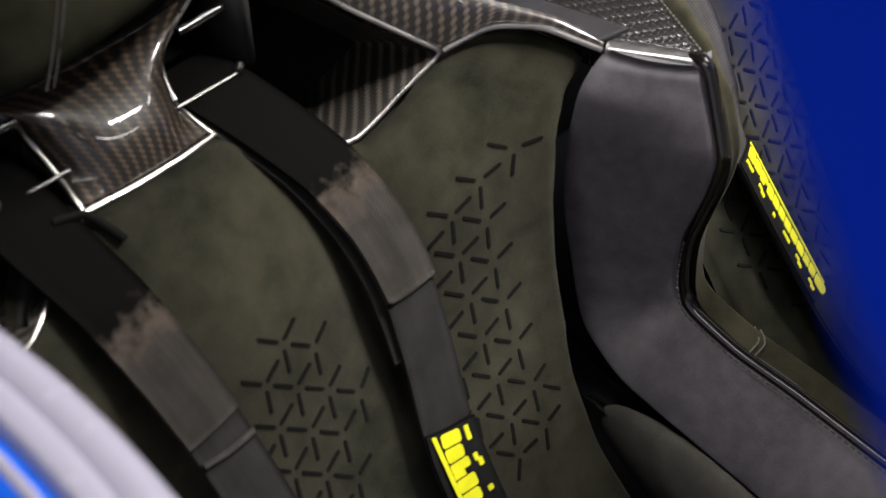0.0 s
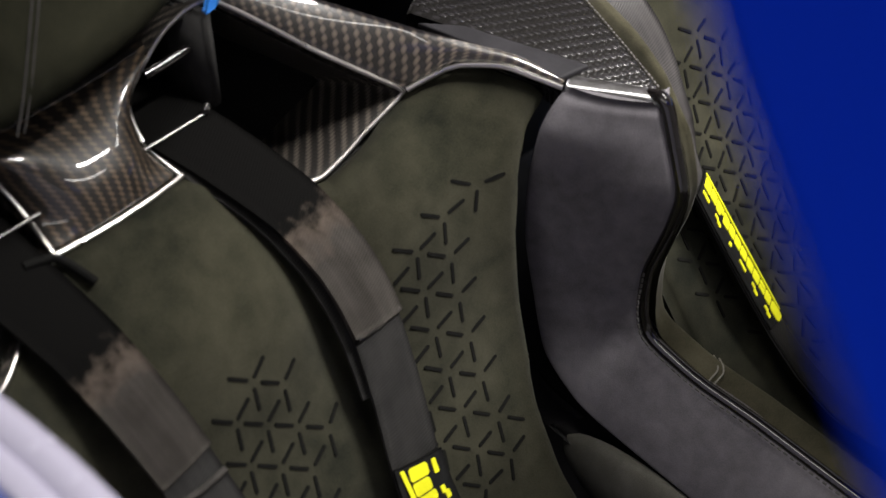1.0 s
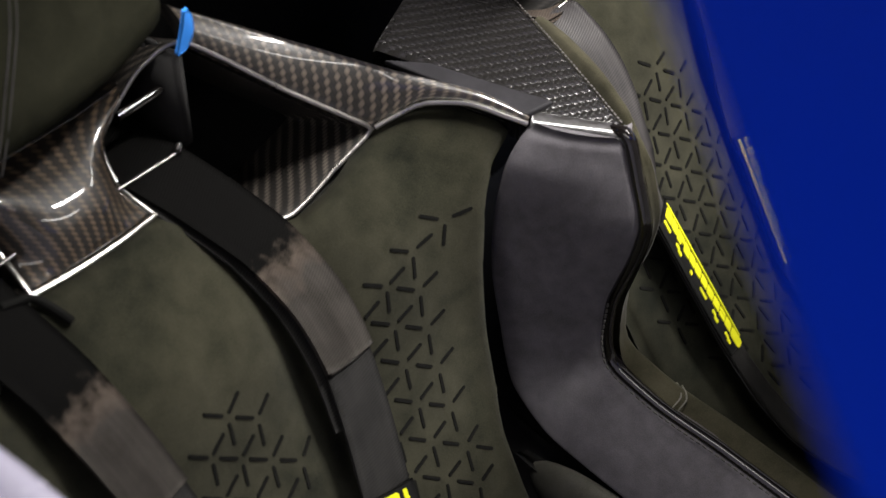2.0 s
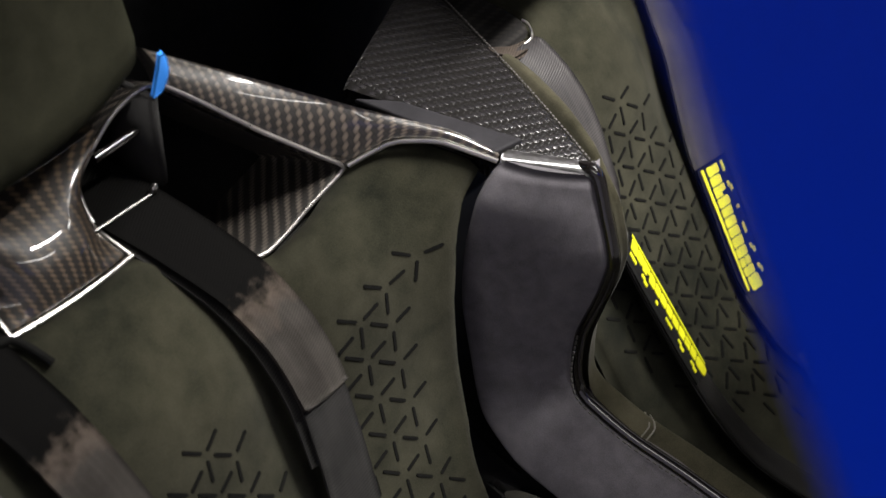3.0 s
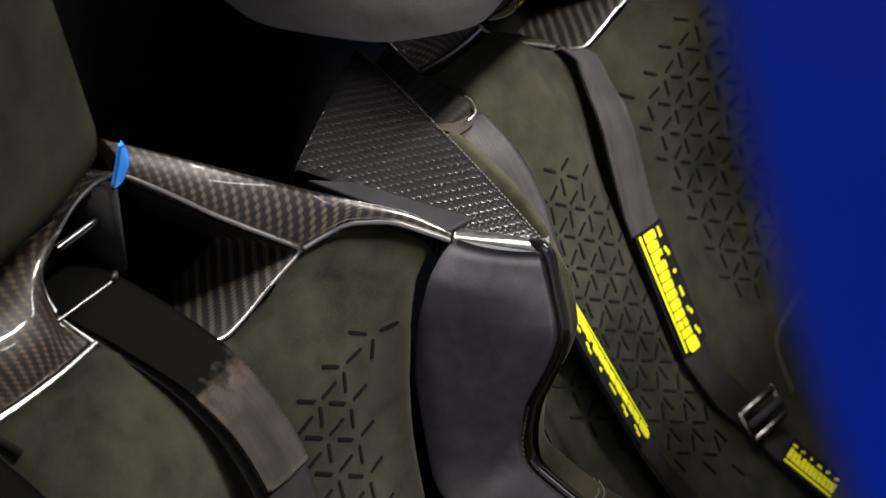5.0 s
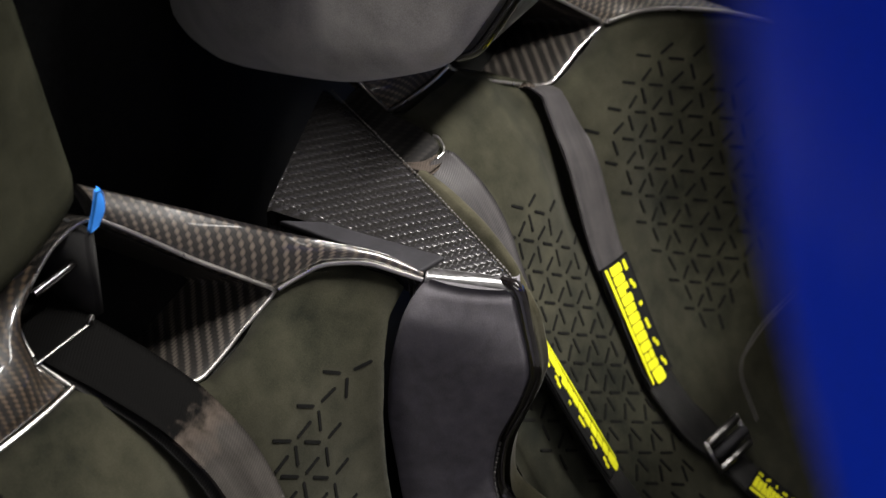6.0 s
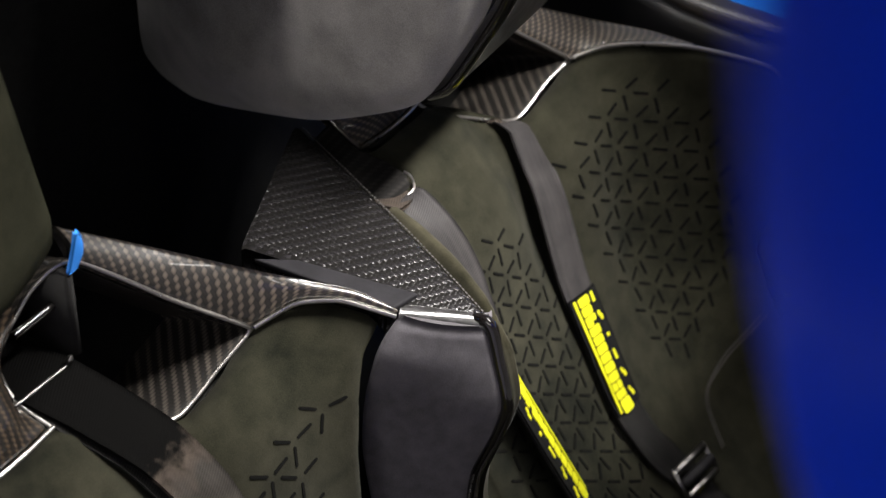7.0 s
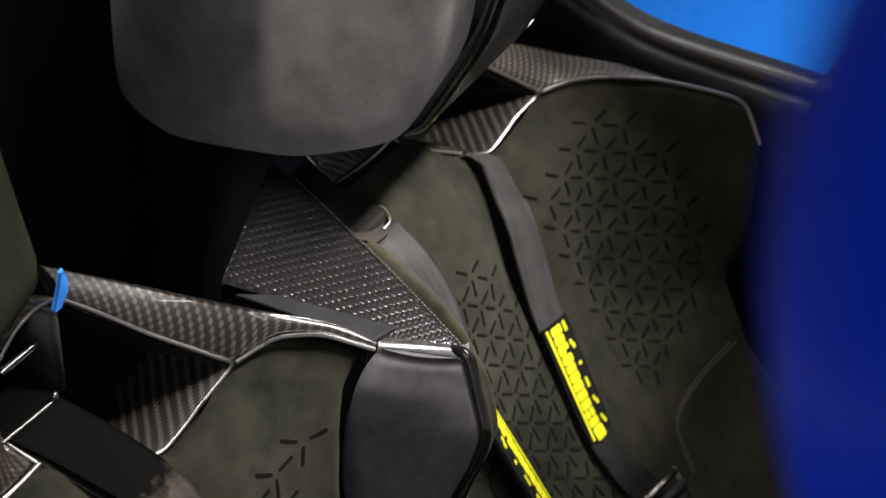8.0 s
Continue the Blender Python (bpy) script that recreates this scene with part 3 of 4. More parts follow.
perforate(near_pad, NEAR, NEAR_SIDE, net([(0, 0, 0), (1, -1, -1), (2, -2, -1), (3, -3, -1), (4, -3, -1), (5, -3, -1), (6, -3, 0), (7, -3, -1), (8, -3, -2)]), NEAR_EDGE)

far_seat = empty("racing_seat", (FAR, 0.0, 0.3), "olive suede racing seat with perforated back and carbon yoke", "car seat", "seats")
FAR_EDGE = ([0.30, 0.355, 0.423, 0.465, 0.535, 0.60, 0.704, 0.75, 0.80], [0.362, 0.357, 0.354, 0.354, 0.359, 0.383, 0.396, 0.40, 0.40])
far_pad = back_pad(far_seat, FAR, ([0.30, 0.70, 0.732, 0.748, 0.77], [-0.14, -0.13, -0.066, -0.036, -0.052]), FAR_EDGE, FAR_TOP, OLIVE)
seat_base(far_seat, FAR, -0.125, 0.30)
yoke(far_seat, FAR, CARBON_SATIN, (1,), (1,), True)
perforate(far_pad, FAR, FAR_MIDDLE, net([(0, 0, 1), (1, -1, 2), (2, -1, 2), (3, -2, 2), (4, -3, 2), (5, -3, 2), (6, -4, 2), (7, -4, 2), (8, -4, 1), (9, -3, 0)]), FAR_EDGE)
perforate(far_pad, FAR, FAR_SIDE, net([(0, 0, 1), (1, -1, 2), (2, -2, 2), (3, -3, 2), (4, -3, 2), (5, -3, 2), (6, -3, 1), (7, -3, 0), (8, -3, -1), (9, -3, -2)]), FAR_EDGE)
for off in (0.0, 0.005):
    seam = [(0.336, 0.462), (0.318, 0.446), (0.285, 0.424), (0.245, 0.402), (0.222, 0.388), (0.196, 0.362)]
    tube("stitched_seam", [(FAR + x + off, back_y(x + off, z) - 0.001, z) for x, z in seam], 0.0009, DIM_THREAD, far_pad, "grey double stitching", 40, 6)


def headrest(name, corners, depth, away, material, label):
    h = empty(name, (sum(c[0] for c in corners) / 4, corners[0][1], 0.85), label, "headrest", "headrests")
    g = loft([corners[0:2], corners[3:1:-1]], 24, 24, 0.02, away)
    g = rounded(g, away, 0.03)
    sheet("cushion", g, material, h, "", depth, away)
    return h


near_rest = headrest("headrest", [(-0.150, 0.083, 0.862), (-0.150, 0.13, 1.25), (0.06, 0.14, 1.25), (0.098, 0.095, 0.90)], 0.12, (0, 1, 0.1), DARK_OLIVE, "dark olive suede headrest of the seat")
for off in (0.0, 0.006):
    tube("stitched_seam", [(-0.105 + off, 0.075, 0.875), (-0.093 + off, 0.0755, 0.902), (-0.077 + off, 0.0775, 0.943), (-0.063 + off, 0.0815, 0.977), (-0.050 + off, 0.088, 1.03)], 0.0007, DIM_THREAD, near_rest, "grey double stitching", 30, 6)
far_rest = empty("headrest", (0.55, 0.1, 0.75), "grey suede headrest block with rounded edges", "headrest", "headrests")
low = [(0.590, 0.412, 0.710), (0.525, 0.30, 0.742), (0.484, 0.13, 0.800), (0.468, 0.02, 0.858), (0.460, -0.022, 0.892)]
turn = [(0.540, 0.412, 0.79), (0.480, 0.29, 0.82), (0.445, 0.11, 0.86), (0.439, 0.00, 0.905), (0.441, -0.045, 0.935)]
mid = [(0.540, 0.412, 0.95), (0.470, 0.28, 0.95), (0.438, 0.10, 0.97), (0.436, -0.02, 1.0), (0.440, -0.080, 1.02)]
top = [(0.540, 0.412, 1.25), (0.470, 0.28, 1.25), (0.438, 0.10, 1.25), (0.436, -0.04, 1.25), (0.440, -0.105, 1.25)]
g = rounded(loft([low, turn, mid, top], 40, 40), (1, 0.1, 0.1), 0.035)
sheet("cushion", g, GREY_SUEDE, far_rest, "", 0.21, (1, 0, 0))
FRONT = [(0.472, -0.012, 0.893), (0.472, -0.034, 0.910), (0.470, -0.067, 0.968), (0.470, -0.092, 1.018), (0.470, -0.112, 1.098), (0.470, -0.117, 1.248)]
tube("rim", FRONT, 0.008, GLOSS_BLACK, far_rest, "lacquered black front rim", 40, 10)
sheet("front_panel", loft([FRONT, [(x + 0.20, y + 0.012, z) for x, y, z in FRONT]], 30, 8), SATIN_BLACK, far_rest, "satin black front panel", 0.008, (0, -1, 0))

# ---------------------------------------------------------------- console between the seats
console = empty("centre_console", (0.31, -0.1, 0.3), "padded console wing between the seats with carbon rim", "car console")
RIM = [(-0.1665, 0.777), (-0.178, 0.740), (-0.188, 0.695), (-0.178, 0.650), (-0.162, 0.603), (-0.158, 0.560), (-0.168, 0.526), (-0.222, 0.503), (-0.283, 0.491), (-0.37, 0.47), (-0.48, 0.445)]
GAP = [(-0.090, 0.769), (-0.070, 0.730), (-0.060, 0.684), (-0.056, 0.645), (-0.056, 0.606), (-0.066, 0.55), (-0.081, 0.49), (-0.128, 0.446), (-0.238, 0.412), (-0.33, 0.385), (-0.42, 0.36)]
g = loft([[(0.2905, -0.0970, 0.7795), (0.280, -0.090, 0.764)] + [(0.270, y - 0.014, z + 0.011) for y, z in GAP[1:]], [(0.320, y, z) for y, z in RIM]], 90, 56, 0.007, (1, 0, 0))
g = rounded(g, (1, 0.3, 0), 0.0045)
sheet("grey_pad", g, CHARCOAL, console, "charcoal grey suede side pad", 0.02, (1, 0.3, 0))
# dark sheet added behind the pads to give the gap its shade
sheet("gap_shade", loft([[(0.262, y + 0.060, z - 0.01) for y, z in GAP], [(0.300, y + 0.045, z - 0.02) for y, z in GAP]], 40, 4), HOLE, console, "dark sheet added for the shade in the gap", 0.006, (1, 0.5, 0))
tube("rim", [(0.329, -0.150, 0.776)] + [(0.327, y - 0.002, z) for y, z in RIM], 0.0060, GLOSS_BLACK, console, "lacquered black rim", 120, 10)
CREST = [(0.433, 0.004, 0.777), (0.413, -0.035, 0.783), (0.386, -0.088, 0.784), (0.357, -0.140, 0.780), (0.342, -0.171, 0.760), (0.340, -0.182, 0.742), (0.340, -0.192, 0.697), (0.341, -0.183, 0.652), (0.344, -0.168, 0.605), (0.347, -0.163, 0.562)] + [(0.347, y - 0.004, z + 0.002) for y, z in RIM[6:]]
SIDE = [(0.009, -0.004, -0.007)] * 3 + [(0.006, -0.003, -0.006)] + [(0.006, 0.004, -0.002)] * 4 + [(0.009, 0.008, 0.0)] * 2 + [(0.011, 0.010, 0.0)] * (len(RIM) - 6)
rails = [[(x - 1.0 * a, y - 0.4 * b, z + 0.5 * c - 0.005) for (x, y, z), (a, b, c) in zip(CREST, SIDE)], CREST, [(x + a, y + b, z + c) for (x, y, z), (a, b, c) in zip(CREST, SIDE)], [(x + 1.3 * a, y + b + (0.07 if z < 0.77 else 0.004), z + c - 0.04) for (x, y, z), (a, b, c) in zip(CREST, SIDE)]]
sheet("olive_pad", loft(rails, 90, 24), PALE_OLIVE, console, "olive suede pad")
g = loft([[(0.298, -0.094, 0.786), (0.302, 0.0, 0.786), (0.294, 0.080, 0.786)], [(0.330, -0.166, 0.786), (0.408, -0.02, 0.786), (0.500, 0.165, 0.786)]], 40, 20)
dip = lambda share: 0.004 * max(0.0, 1 - share / 0.42) ** 2  # noqa: E731
for i in range(41):
    g[i, :, 2] -= dip(i / 40)
sheet("top_panel", rounded(g, (0, 0, -1), 0.003), CARBON_FINE, console, "satin woven carbon top panel", 0.03, (0, 0, -1), ((0.985, 0.17, 0), (-0.17, 0.985, 0)))
slab("strip", [(0.280, 0.055, 0.7895), (0.301, 0.020, 0.7895), (0.320, -0.098, 0.7880), (0.290, -0.091, 0.7880), (0.282, 0.010, 0.7895)], (0, 0, -1), 0.006, RUBBER, console, "flat black rubber strip", 0.002)
ROLL = [(-0.0075, 0.7828), (-0.003, 0.7821), (0.0015, 0.7804), (0.0045, 0.7785), (0.0065, 0.7752), (0.007, 0.7690)]
edge = [[(0.2965 - 0.91 * d, -0.0925 - 0.41 * d, z + 0.0004), (0.3125 - 0.91 * d, -0.1290 - 0.41 * d, z), (0.3285 - 0.91 * d, -0.1655 - 0.41 * d, z - 0.0008)] for d, z in ROLL]
sheet("front_edge", loft(edge, 40, 30), CARBON_EDGE, console, "lacquered rolled edge of the panel", 0.003, (0.5, 0.5, -0.6), ((0.985, 0.17, 0), (-0.17, 0.985, 0)))
STITCH = spline([(0.333, -0.158, 0.7875), (0.408, -0.017, 0.7875), (0.494, 0.152, 0.7875)], 64)
bm = bmesh.new()
STITCH = np.array([p - (0, 0, dip(k / 64)) for k, p in enumerate(STITCH)])
for k in range(64):
    bmesh.ops.create_cube(bm, size=1, matrix=look(STITCH[k], STITCH[k + 1]) @ Matrix.Translation((0, 0, -0.0025)) @ Matrix.Diagonal((0.0014, 0.0012, 0.0032, 1)))
tagged(part("stitching", bm, DIM_THREAD, console, "grey row of stitches"), kind="stuff")
RIM_RUN = spline([(0.3165, y - 0.0035, z + 0.0015) for y, z in RIM[4:]], 60)
bm = bmesh.new()
for k in range(60):
    bmesh.ops.create_cube(bm, size=1, matrix=look(RIM_RUN[k], RIM_RUN[k + 1]) @ Matrix.Translation((0, 0, -0.0028)) @ Matrix.Diagonal((0.0016, 0.0014, 0.0042, 1)))
tagged(part("rim_stitching", bm, DIM_THREAD, console, "grey row of stitches beside the rim"), kind="stuff")
for off in (0.0, 0.006):
    tube("seam", [(0.333, -0.230 - off, 0.5030), (0.340, -0.2305 - off, 0.5052), (0.347, -0.2295 - off, 0.5056), (0.354, -0.2245 - off, 0.5058), (0.361, -0.2160 - off, 0.5050)], 0.0008, THREAD, console, "pale cross seam", 16, 6)


hip = empty("hip_pad", (0.27, -0.27, 0.3), "olive grey suede hip pad below the console", "cushion")
bm = bmesh.new()
tilt = Matrix(((1, 0, 0), (0, -0.94, -0.33), (0, -0.33, 0.94))).transposed().to_4x4()
bmesh.ops.create_uvsphere(bm, u_segments=32, v_segments=20, radius=1, matrix=Matrix.Translation((0.268, -0.262, 0.362)) @ tilt @ Matrix.Diagonal((0.018, 0.15, 0.055, 1)))
part("cushion", bm, HIP_SUEDE, hip, "", True)
ring = [Matrix.Translation((0.268, -0.262, 0.362)) @ tilt @ Vector((-0.0182 * math.cos(a), 0.1505 * math.cos(0.9) * math.sin(a) * 0.4, 0.055 * math.sin(a))) for a in (-1.3, -0.9, -0.5, 0, 0.5, 0.9, 1.3)]
tube("seam", [tuple(p) for p in ring], 0.0008, DIM_THREAD, hip, "grey cross stitching", 30, 6)


# ---------------------------------------------------------------- shoulder belts
def bars(parent, g, rows):
    """Unreadable print: blocks on a strap's grid. rows: (from, to, across from, across to) in shares of the grid."""
    n, m = g.shape[0] - 1, g.shape[1] - 1

    def at(u, v):
        i, j = min(int(u * n), n - 1), min(int(v * m), m - 1)
        fu, fv = u * n - i, v * m - j
        return (1 - fu) * ((1 - fv) * g[i, j] + fv * g[i, j + 1]) + fu * ((1 - fv) * g[i + 1, j] + fv * g[i + 1, j + 1])

    for u0, u1, v0, v1 in rows:
        q = [at(u0, v0), at(u0, v1), at(u1, v1), at(u1, v0)]
        cut = min(np.linalg.norm(q[1] - q[0]), np.linalg.norm(q[3] - q[0])) * 0.15
        nrm = np.cross(q[1] - q[0], q[3] - q[0])
        nrm /= np.linalg.norm(nrm)
        if nrm[1] > 0:
            nrm = -nrm
        soft = []
        for k in range(4):
            for other in (q[k - 1], q[(k + 1) % 4]):
                way = (other - q[k]) / np.linalg.norm(other - q[k])
                soft.append(tuple(q[k] + way * cut + nrm * 0.0009))
        slab("print_bar", soft, tuple(-nrm), 0.0012, YELLOW, parent, "yellow printed bar")


def label_rows():
    """A thin rule, a row of heavy blocks with slits, and a row of small marks."""
    rows = [(0.02, 0.985, 0.075, 0.150)]
    u = 0.025
    for k, w in enumerate((0.072, 0.070, 0.082, 0.070, 0.066, 0.070, 0.070, 0.074, 0.072, 0.064, 0.066, 0.110)):
        if k == 2:
            rows += [(u, u + w * 0.62, 0.225, 0.60), (u + w * 0.62, u + w, 0.225, 0.45)]
        elif k == 9:
            rows += [(u, u + w, 0.225, 0.38), (u, u + w, 0.405, 0.56)]
        else:
            rows += [(u, u + w, 0.225, 0.57 + 0.03 * (k in (0, 3, 11)))]
        u += w + 0.0095
    for k, (w, shift) in enumerate(((0.085, 0.0), (0.080, 0.05), (0.028, 0.02), (0.085, 0.0), (0.080, 0.06), (0.082, 0.05))):
        u = 0.03 + k * 0.166
        if w < 0.03:
            rows += [(u + 0.03, u + 0.03 + w, 0.72, 0.83)]
        else:
            rows += [(u, u + w * 0.52, 0.70, 0.79), (u + w * 0.45, u + w, 0.70 + shift, 0.80 + shift)]
    return rows


def belt(path, across, cut, patch, label, sleeve_w=(0.066, 0.061, 0.055, 0.052), web_w=0.050, flip=False, second=None, under=False, strap=None, fold=None):
    """cut: share of the path at which the folded upper sleeve ends; patch: shares between which the printed patch lies."""
    top = empty("shoulder_belt", path[0], label, "seat belt", "shoulder belts")
    fine = spline(path, 200)
    turn = np.array(across, float)
    ac = np.stack([np.interp(np.linspace(0, 1, 201), np.linspace(0, 1, len(turn)), turn[:, q]) for q in range(3)], 1)
    k = int(cut * 200)
    ribbon("sleeve", fine[0:k + 1:10], sleeve_w, ac[0:k + 1:10], fold or WEB_BROWN, top, "worn folded webbing", 0.004)
    low = fine + np.array((0.0, 0.006, 0.0))
    if fold is None:
        half = np.array(ac[k]) * (sleeve_w[-1] / 2 - 0.002)
        tube("fold", [fine[k] - half + (0, 0.002, 0), fine[k] + (0, 0.001, -0.0015), fine[k] + half + (0, 0.002, 0)], 0.0028, WEB_FOLD, top, "rounded folded end", 24, 10)
    stop = int(patch[0] * 200) + 8
    ribbon("webbing", low[k - 12:stop:6], [web_w] * 2, ac[k - 12:stop:6], strap or WEB, top, "ribbed webbing", 0.0025)
    ribbon("lower_webbing", low[stop - 8::8], [web_w] * 2, ac[stop - 8::8], WEB, top, "black ribbed webbing", 0.0025)
    if under:
        deep = fine + np.outer(np.clip(1.25 - np.arange(201) / (k + 22), 0, 1), (-0.014, 0.0, 0.0)) + np.array((0.0, 0.014, 0.0))
        ribbon("under_layer", deep[30:k + 22:10], [web_w] * 2, ac[30:k + 22:10], WEB, top, "second layer of black webbing", 0.0025)
    lift = fine + np.array((0.0, 0.003, 0.002))
    for span in (patch, second):
        if span:
            a, b = int(span[0] * 200), int(span[1] * 200)
            ob, g = ribbon("patch", lift[a:b + 1:4], [web_w * 1.02] * 2, ac[a:b + 1:4], PATCH, top, "black printed patch", 0.002)
            bars(ob, g[:, ::-1] if flip else g, label_rows())
    return top


X = (1, 0, 0)
belt([(0.030, 0.155, 0.80), (0.042, 0.10, 0.797), (0.055, 0.045, 0.778), (0.071, -0.005, 0.746), (0.080, -0.045, 0.706), (0.080, -0.078, 0.660), (0.070, -0.110, 0.605), (0.055, -0.145, 0.545), (0.048, -0.19, 0.48), (0.044, -0.24, 0.42)],
     [X] * 10, 0.50, (0.70, 0.96), "black shoulder belt hanging from the carbon slot with yellow print", under=True)
belt([(-0.155, 0.155, 0.80), (-0.150, 0.10, 0.80), (-0.145, 0.045, 0.778), (-0.135, -0.002, 0.745), (-0.125, -0.040, 0.700), (-0.117, -0.070, 0.655), (-0.112, -0.105, 0.605), (-0.11, -0.145, 0.545), (-0.11, -0.19, 0.48), (-0.11, -0.24, 0.42)],
     [X] * 10, 0.535, (0.76, 0.98), "black shoulder belt hanging from the carbon slot with yellow print")
T = (0.9, -0.25, -0.33)
belt([(0.668, 0.12, 0.712), (0.682, 0.060, 0.722), (0.690, 0.024, 0.738), (0.691, -0.006, 0.737), (0.682, -0.034, 0.705), (0.674, -0.058, 0.672), (0.662, -0.098, 0.590), (0.655, -0.137, 0.525), (0.648, -0.180, 0.460), (0.647, -0.225, 0.415), (0.660, -0.260, 0.380), (0.662, -0.315, 0.345), (0.67, -0.38, 0.31)],
     [T] * 13, 0.16, (0.46, 0.66), "black shoulder belt with yellow printed patch on the seat back", [0.053] * 2, 0.050, False, (0.88, 0.98), strap=WEB_SHEEN, fold=WEB_RUBBED)
T, U = (0.92, -0.36, -0.12), (0.89, 0.36, -0.27)
belt([(0.470, 0.075, 0.748), (0.474, 0.040, 0.754), (0.479, 0.008, 0.7545), (0.484, -0.026, 0.7255), (0.485, -0.053, 0.689), (0.476, -0.083, 0.642), (0.482, -0.114, 0.584), (0.490, -0.156, 0.515), (0.494, -0.200, 0.455), (0.494, -0.245, 0.41), (0.504, -0.285, 0.372), (0.52, -0.33, 0.345), (0.54, -0.38, 0.325)],
     [T, T, T, T, T, U, U, U, U, U, U, U, U], 0.13, (0.430, 0.670), "black shoulder belt with yellow printed patch on the seat back", [0.056] * 2, 0.052, True, strap=WEB_SHEEN, fold=WEB_RUBBED)


def adjuster(place, turn):
    """Three-bar strap adjuster."""
    a = empty("belt_adjuster", place, "worn dark steel three-bar belt adjuster on the strap", "buckle")
    m = Matrix.Translation(place) @ turn
    for name, x0, x1, y0, y1, h, material in (("side_bar", -0.034, -0.028, -0.02, 0.02, 0.006, STEEL), ("side_bar", 0.028, 0.034, -0.02, 0.02, 0.006, STEEL),
                                              ("cross_bar", -0.03, 0.03, 0.012, 0.02, 0.009, STEEL), ("cross_bar", -0.03, 0.03, -0.02, -0.012, 0.009, STEEL), ("slide_bar", -0.03, 0.03, -0.006, 0.005, 0.012, RUBBER)):
        bm = bmesh.new()
        bmesh.ops.create_cube(bm, size=1, matrix=m @ Matrix.Translation(((x0 + x1) / 2, (y0 + y1) / 2, h / 2)) @ Matrix.Diagonal((x1 - x0, y1 - y0, h, 1)))
        bmesh.ops.bevel(bm, geom=list(bm.edges), offset=0.0018, segments=2, affect="EDGES")
        part(name, bm, material, a, "", True)
    return a


adjuster((0.660, -0.264, 0.388), look((0, 0, 0), (0.1, 0.75, -0.65)))

# ---------------------------------------------------------------- car body round the cockpit
tagged(box("bulkhead", (-0.9, 0.42, 0.1), (1.3, 0.46, 1.25), PATCH), "matt black rear bulkhead behind the seats", "bulkhead", kind="structure")
tagged(box("cockpit_floor", (-0.30, -1.3, 0.10), (1.0, 0.42, 0.14), BLACK), "matt black cockpit floor", "floor", kind="structure")


def sweep(name, profile, y0, y1, bow, material, label, category):
    """A body part of one section along the car. bow: how much it curves outwards towards the front."""
    g = []
    for i in range(81):
        y = y0 + (y1 - y0) * i / 80
        d = max(-0.17 - y, 0.0)
        turn = bow * (d * d if d < 0.16 else 0.0256 + 0.32 * (d - 0.16))
        g.append([(x - turn, y, z) for x, z in profile])
    ob = sheet(name, g, material, None, label)
    return tagged(ob, label, category, kind="structure")


def arc(points, n=24):
    return [(p[0], p[2]) for p in spline([(x, 0, z) for x, z in points], n)]


sweep("door_seal", arc([(-0.288, 0.10), (-0.288, 0.50), (-0.288, 0.80), (-0.288, 0.87), (-0.291, 0.912), (-0.297, 0.930), (-0.305, 0.9365), (-0.313, 0.937), (-0.3175, 0.934), (-0.3185, 0.929)], 56), -1.3, 1.0, 0.68, SILVER, "pale rounded door sill trim", "sill")
sweep("sill_plate", arc([(-0.3182, 0.926), (-0.3195, 0.9322), (-0.324, 0.9345), (-0.330, 0.9345), (-0.335, 0.933), (-0.3385, 0.927)], 24), -1.3, 1.0, 0.68, SILVER, "pale flat plate on the door sill", "sill")
sweep("door_sill", arc([(-0.3375, 0.924), (-0.341, 0.930), (-0.346, 0.9305), (-0.36, 0.925), (-0.40, 0.89), (-0.43, 0.82), (-0.45, 0.70), (-0.46, 0.5), (-0.47, 0.25)], 60), -1.3, 1.0, 0.68, LIT_BLUE, "glossy blue painted door sill", "sill")
# pale strip laid on the blue paint to draw its white reflection
sweep("sill_reflection", arc([(-0.3448, 0.9300), (-0.3475, 0.9314), (-0.3510, 0.9304), (-0.3530, 0.9280)], 12), -1.3, 1.0, 0.68, SILVER, "pale strip drawn for a reflection along the blue sill", "trim")
RIM_LINE = [(1.0, 0.30, 0.98), (1.0, 0.12, 0.86), (1.0, 0.031, 0.803), (1.0, -0.04, 0.776), (1.0, -0.116, 0.768), (1.0, -0.232, 0.764), (1.0, -0.6, 0.75), (1.0, -1.3, 0.74)]
g = loft([[(x - 0.03, y, 0.10) for x, y, z in RIM_LINE], [(x - 0.028, y, z - 0.06) for x, y, z in RIM_LINE], [(x - 0.012, y, z - 0.008) for x, y, z in RIM_LINE], RIM_LINE, [(x + 0.03, y, z - 0.01) for x, y, z in RIM_LINE], [(x + 0.06, y, z - 0.3) for x, y, z in RIM_LINE]], 60, 40)
tagged(sheet("far_sill", g, SATIN_BLACK), "satin black sill on the other side", "sill", kind="structure")
tagged(tube("far_sill_trim", [(x - 0.006, y, z + 0.002) for x, y, z in RIM_LINE], 0.0075, TAN_TRIM, None, "", 60, 8), "rounded dark brown edge trim on the sill", "trim", kind="structure")
sweep("far_door", arc([(1.30, 0.2), (1.355, 0.55), (1.37, 0.75), (1.35, 0.90)]), -1.2, 0.8, 0.0, FAR_LIT_BLUE, "blue door beyond the far sill, car blue brightened for light", "door")

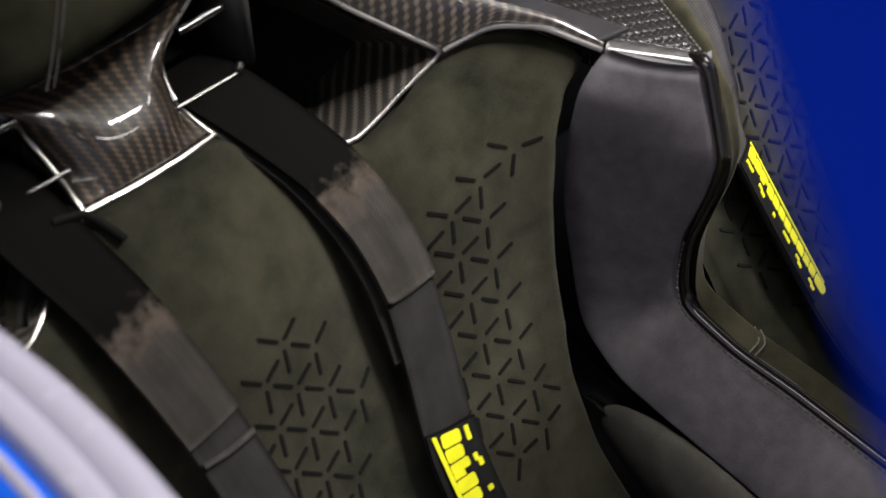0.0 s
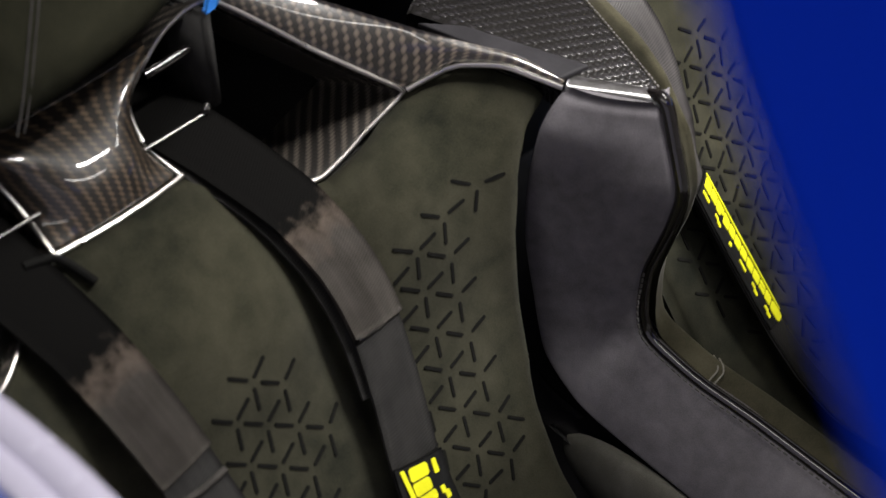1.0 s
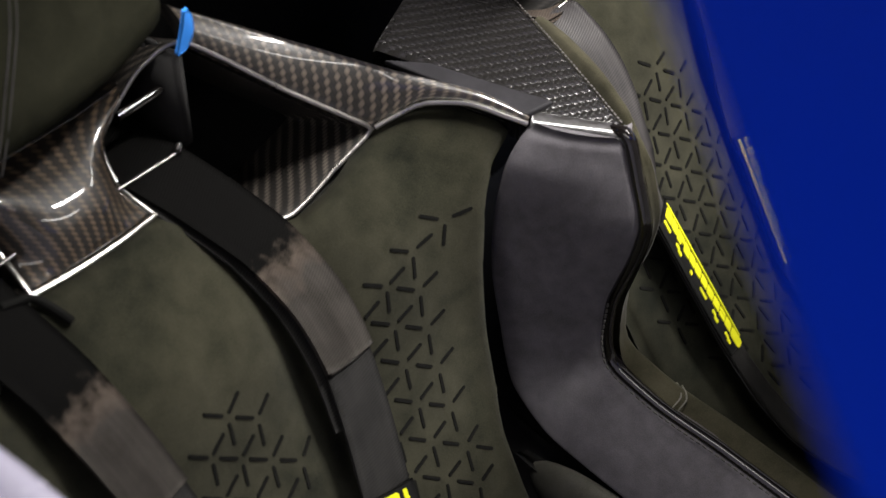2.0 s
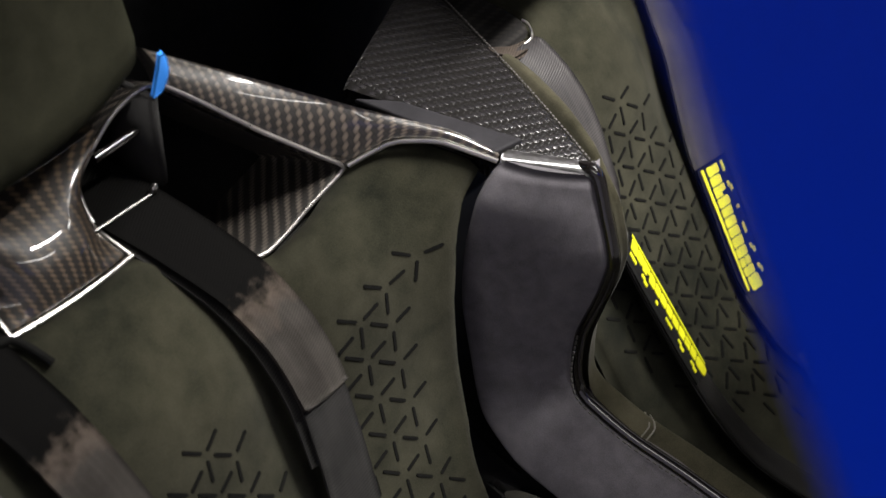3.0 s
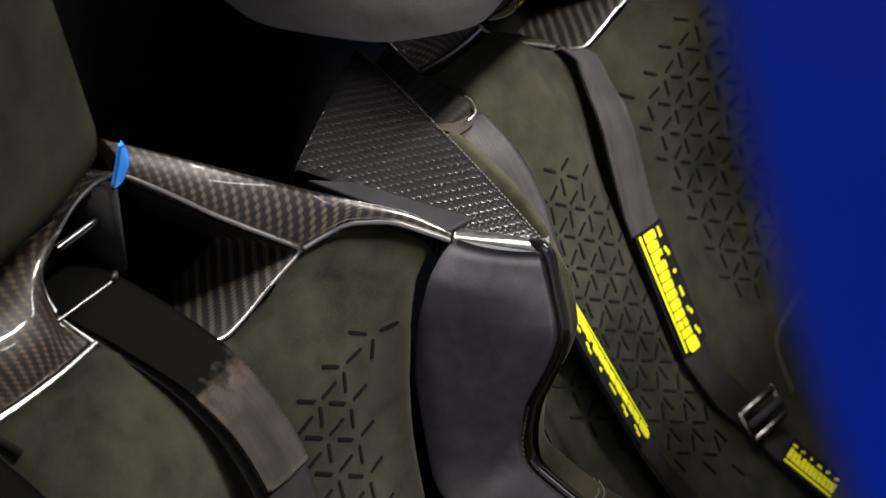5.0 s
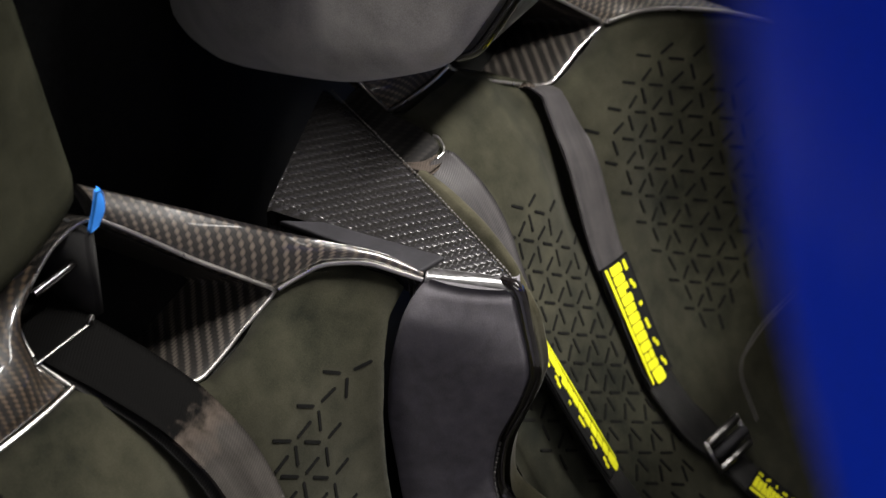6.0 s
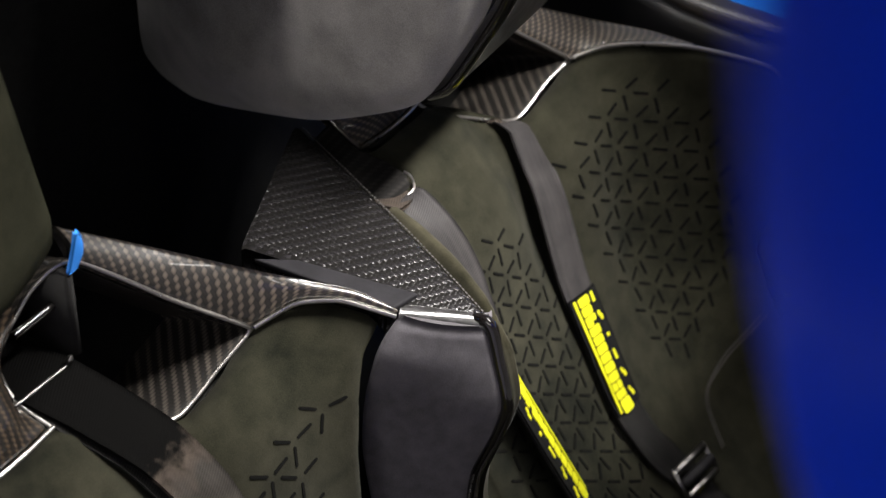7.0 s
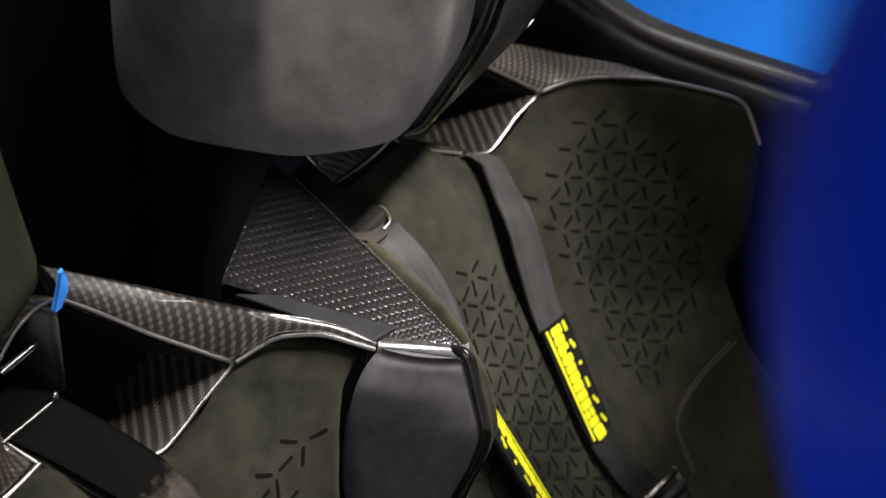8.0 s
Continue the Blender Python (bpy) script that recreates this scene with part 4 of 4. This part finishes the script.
# unseen panels added above the cockpit only to block and shape the lamp light
tagged(box("light_block_front", (0.30, -1.5, 1.12), (1.12, -0.44, 1.15), BLACK), "unseen black panel added in front to block lamp light", "roof", kind="structure")
tagged(box("light_block_lip", (0.36, -0.60, 1.30), (0.70, -0.433, 1.33), BLACK), "unseen black panel added to shade the lower console", "roof", kind="structure")
tagged(box("light_block_side", (0.81, -0.438, 1.12), (1.12, 0.42, 1.15), BLACK), "unseen black panel added to shade the far seat's side", "roof", kind="structure")
tagged(box("light_block_corner", (0.70, 0.03, 1.12), (0.807, 0.42, 1.15), BLACK), "unseen black panel added to shade the rear of the console", "roof", kind="structure")
tagged(box("light_block_rear", (-0.30, 0.12, 1.25), (0.43, 0.42, 1.28), BLACK), "unseen black panel added at the rear to block lamp light", "roof", kind="structure")

# open door panel close beside the camera
EDGE = []
for k in range(28):
    q = -0.22 + 0.44 * k / 27
    EDGE.append((-0.432 - 0.3286 * q - 2.421 * q ** 2 + 1.041 * q ** 3, -0.6409 + 0.1939 * q - 2.194 * q ** 2 + 2.563 * q ** 3, 1.45 + q))
out = lambda d: [(x + 0.45 * (d + 0.004), y - 0.89 * (d + 0.004), z) for x, y, z in EDGE]  # noqa: E731
g = loft([[(x + 0.010, y + 0.004, z) for x, y, z in out(0.0)], out(0.0), out(0.03), out(0.30), out(0.60)], 90, 60)
tagged(sheet("door_panel", g, SHADED_BLUE, None, "", 0.006, (0.9, 0.3, 0)), "edge of the open door, car blue darkened for shade", "door", kind="structure")

# ---------------------------------------------------------------- garage round the car
tagged(box("ground", (-4, -4, -0.1), (4, 4, 0.0), CONCRETE), "sealed grey concrete floor", "floor", kind="structure")
tagged(box("ceiling", (-4, -4, 3.4), (4, 4, 3.5), PLASTER), "grey ceiling with tube lamps", "ceiling", kind="structure")
for k, (lo, hi) in enumerate((((-4.1, -4, 0), (-4, 4, 3.4)), ((4, -4, 0), (4.1, 4, 3.4)), ((-4, -4.1, 0), (4, -4, 3.4)), ((-4, 4, 0), (4, 4.1, 3.4)))):
    tagged(box("wall_%d" % (k + 1), lo, hi, PLASTER), "plain grey garage wall", "wall", kind="structure")
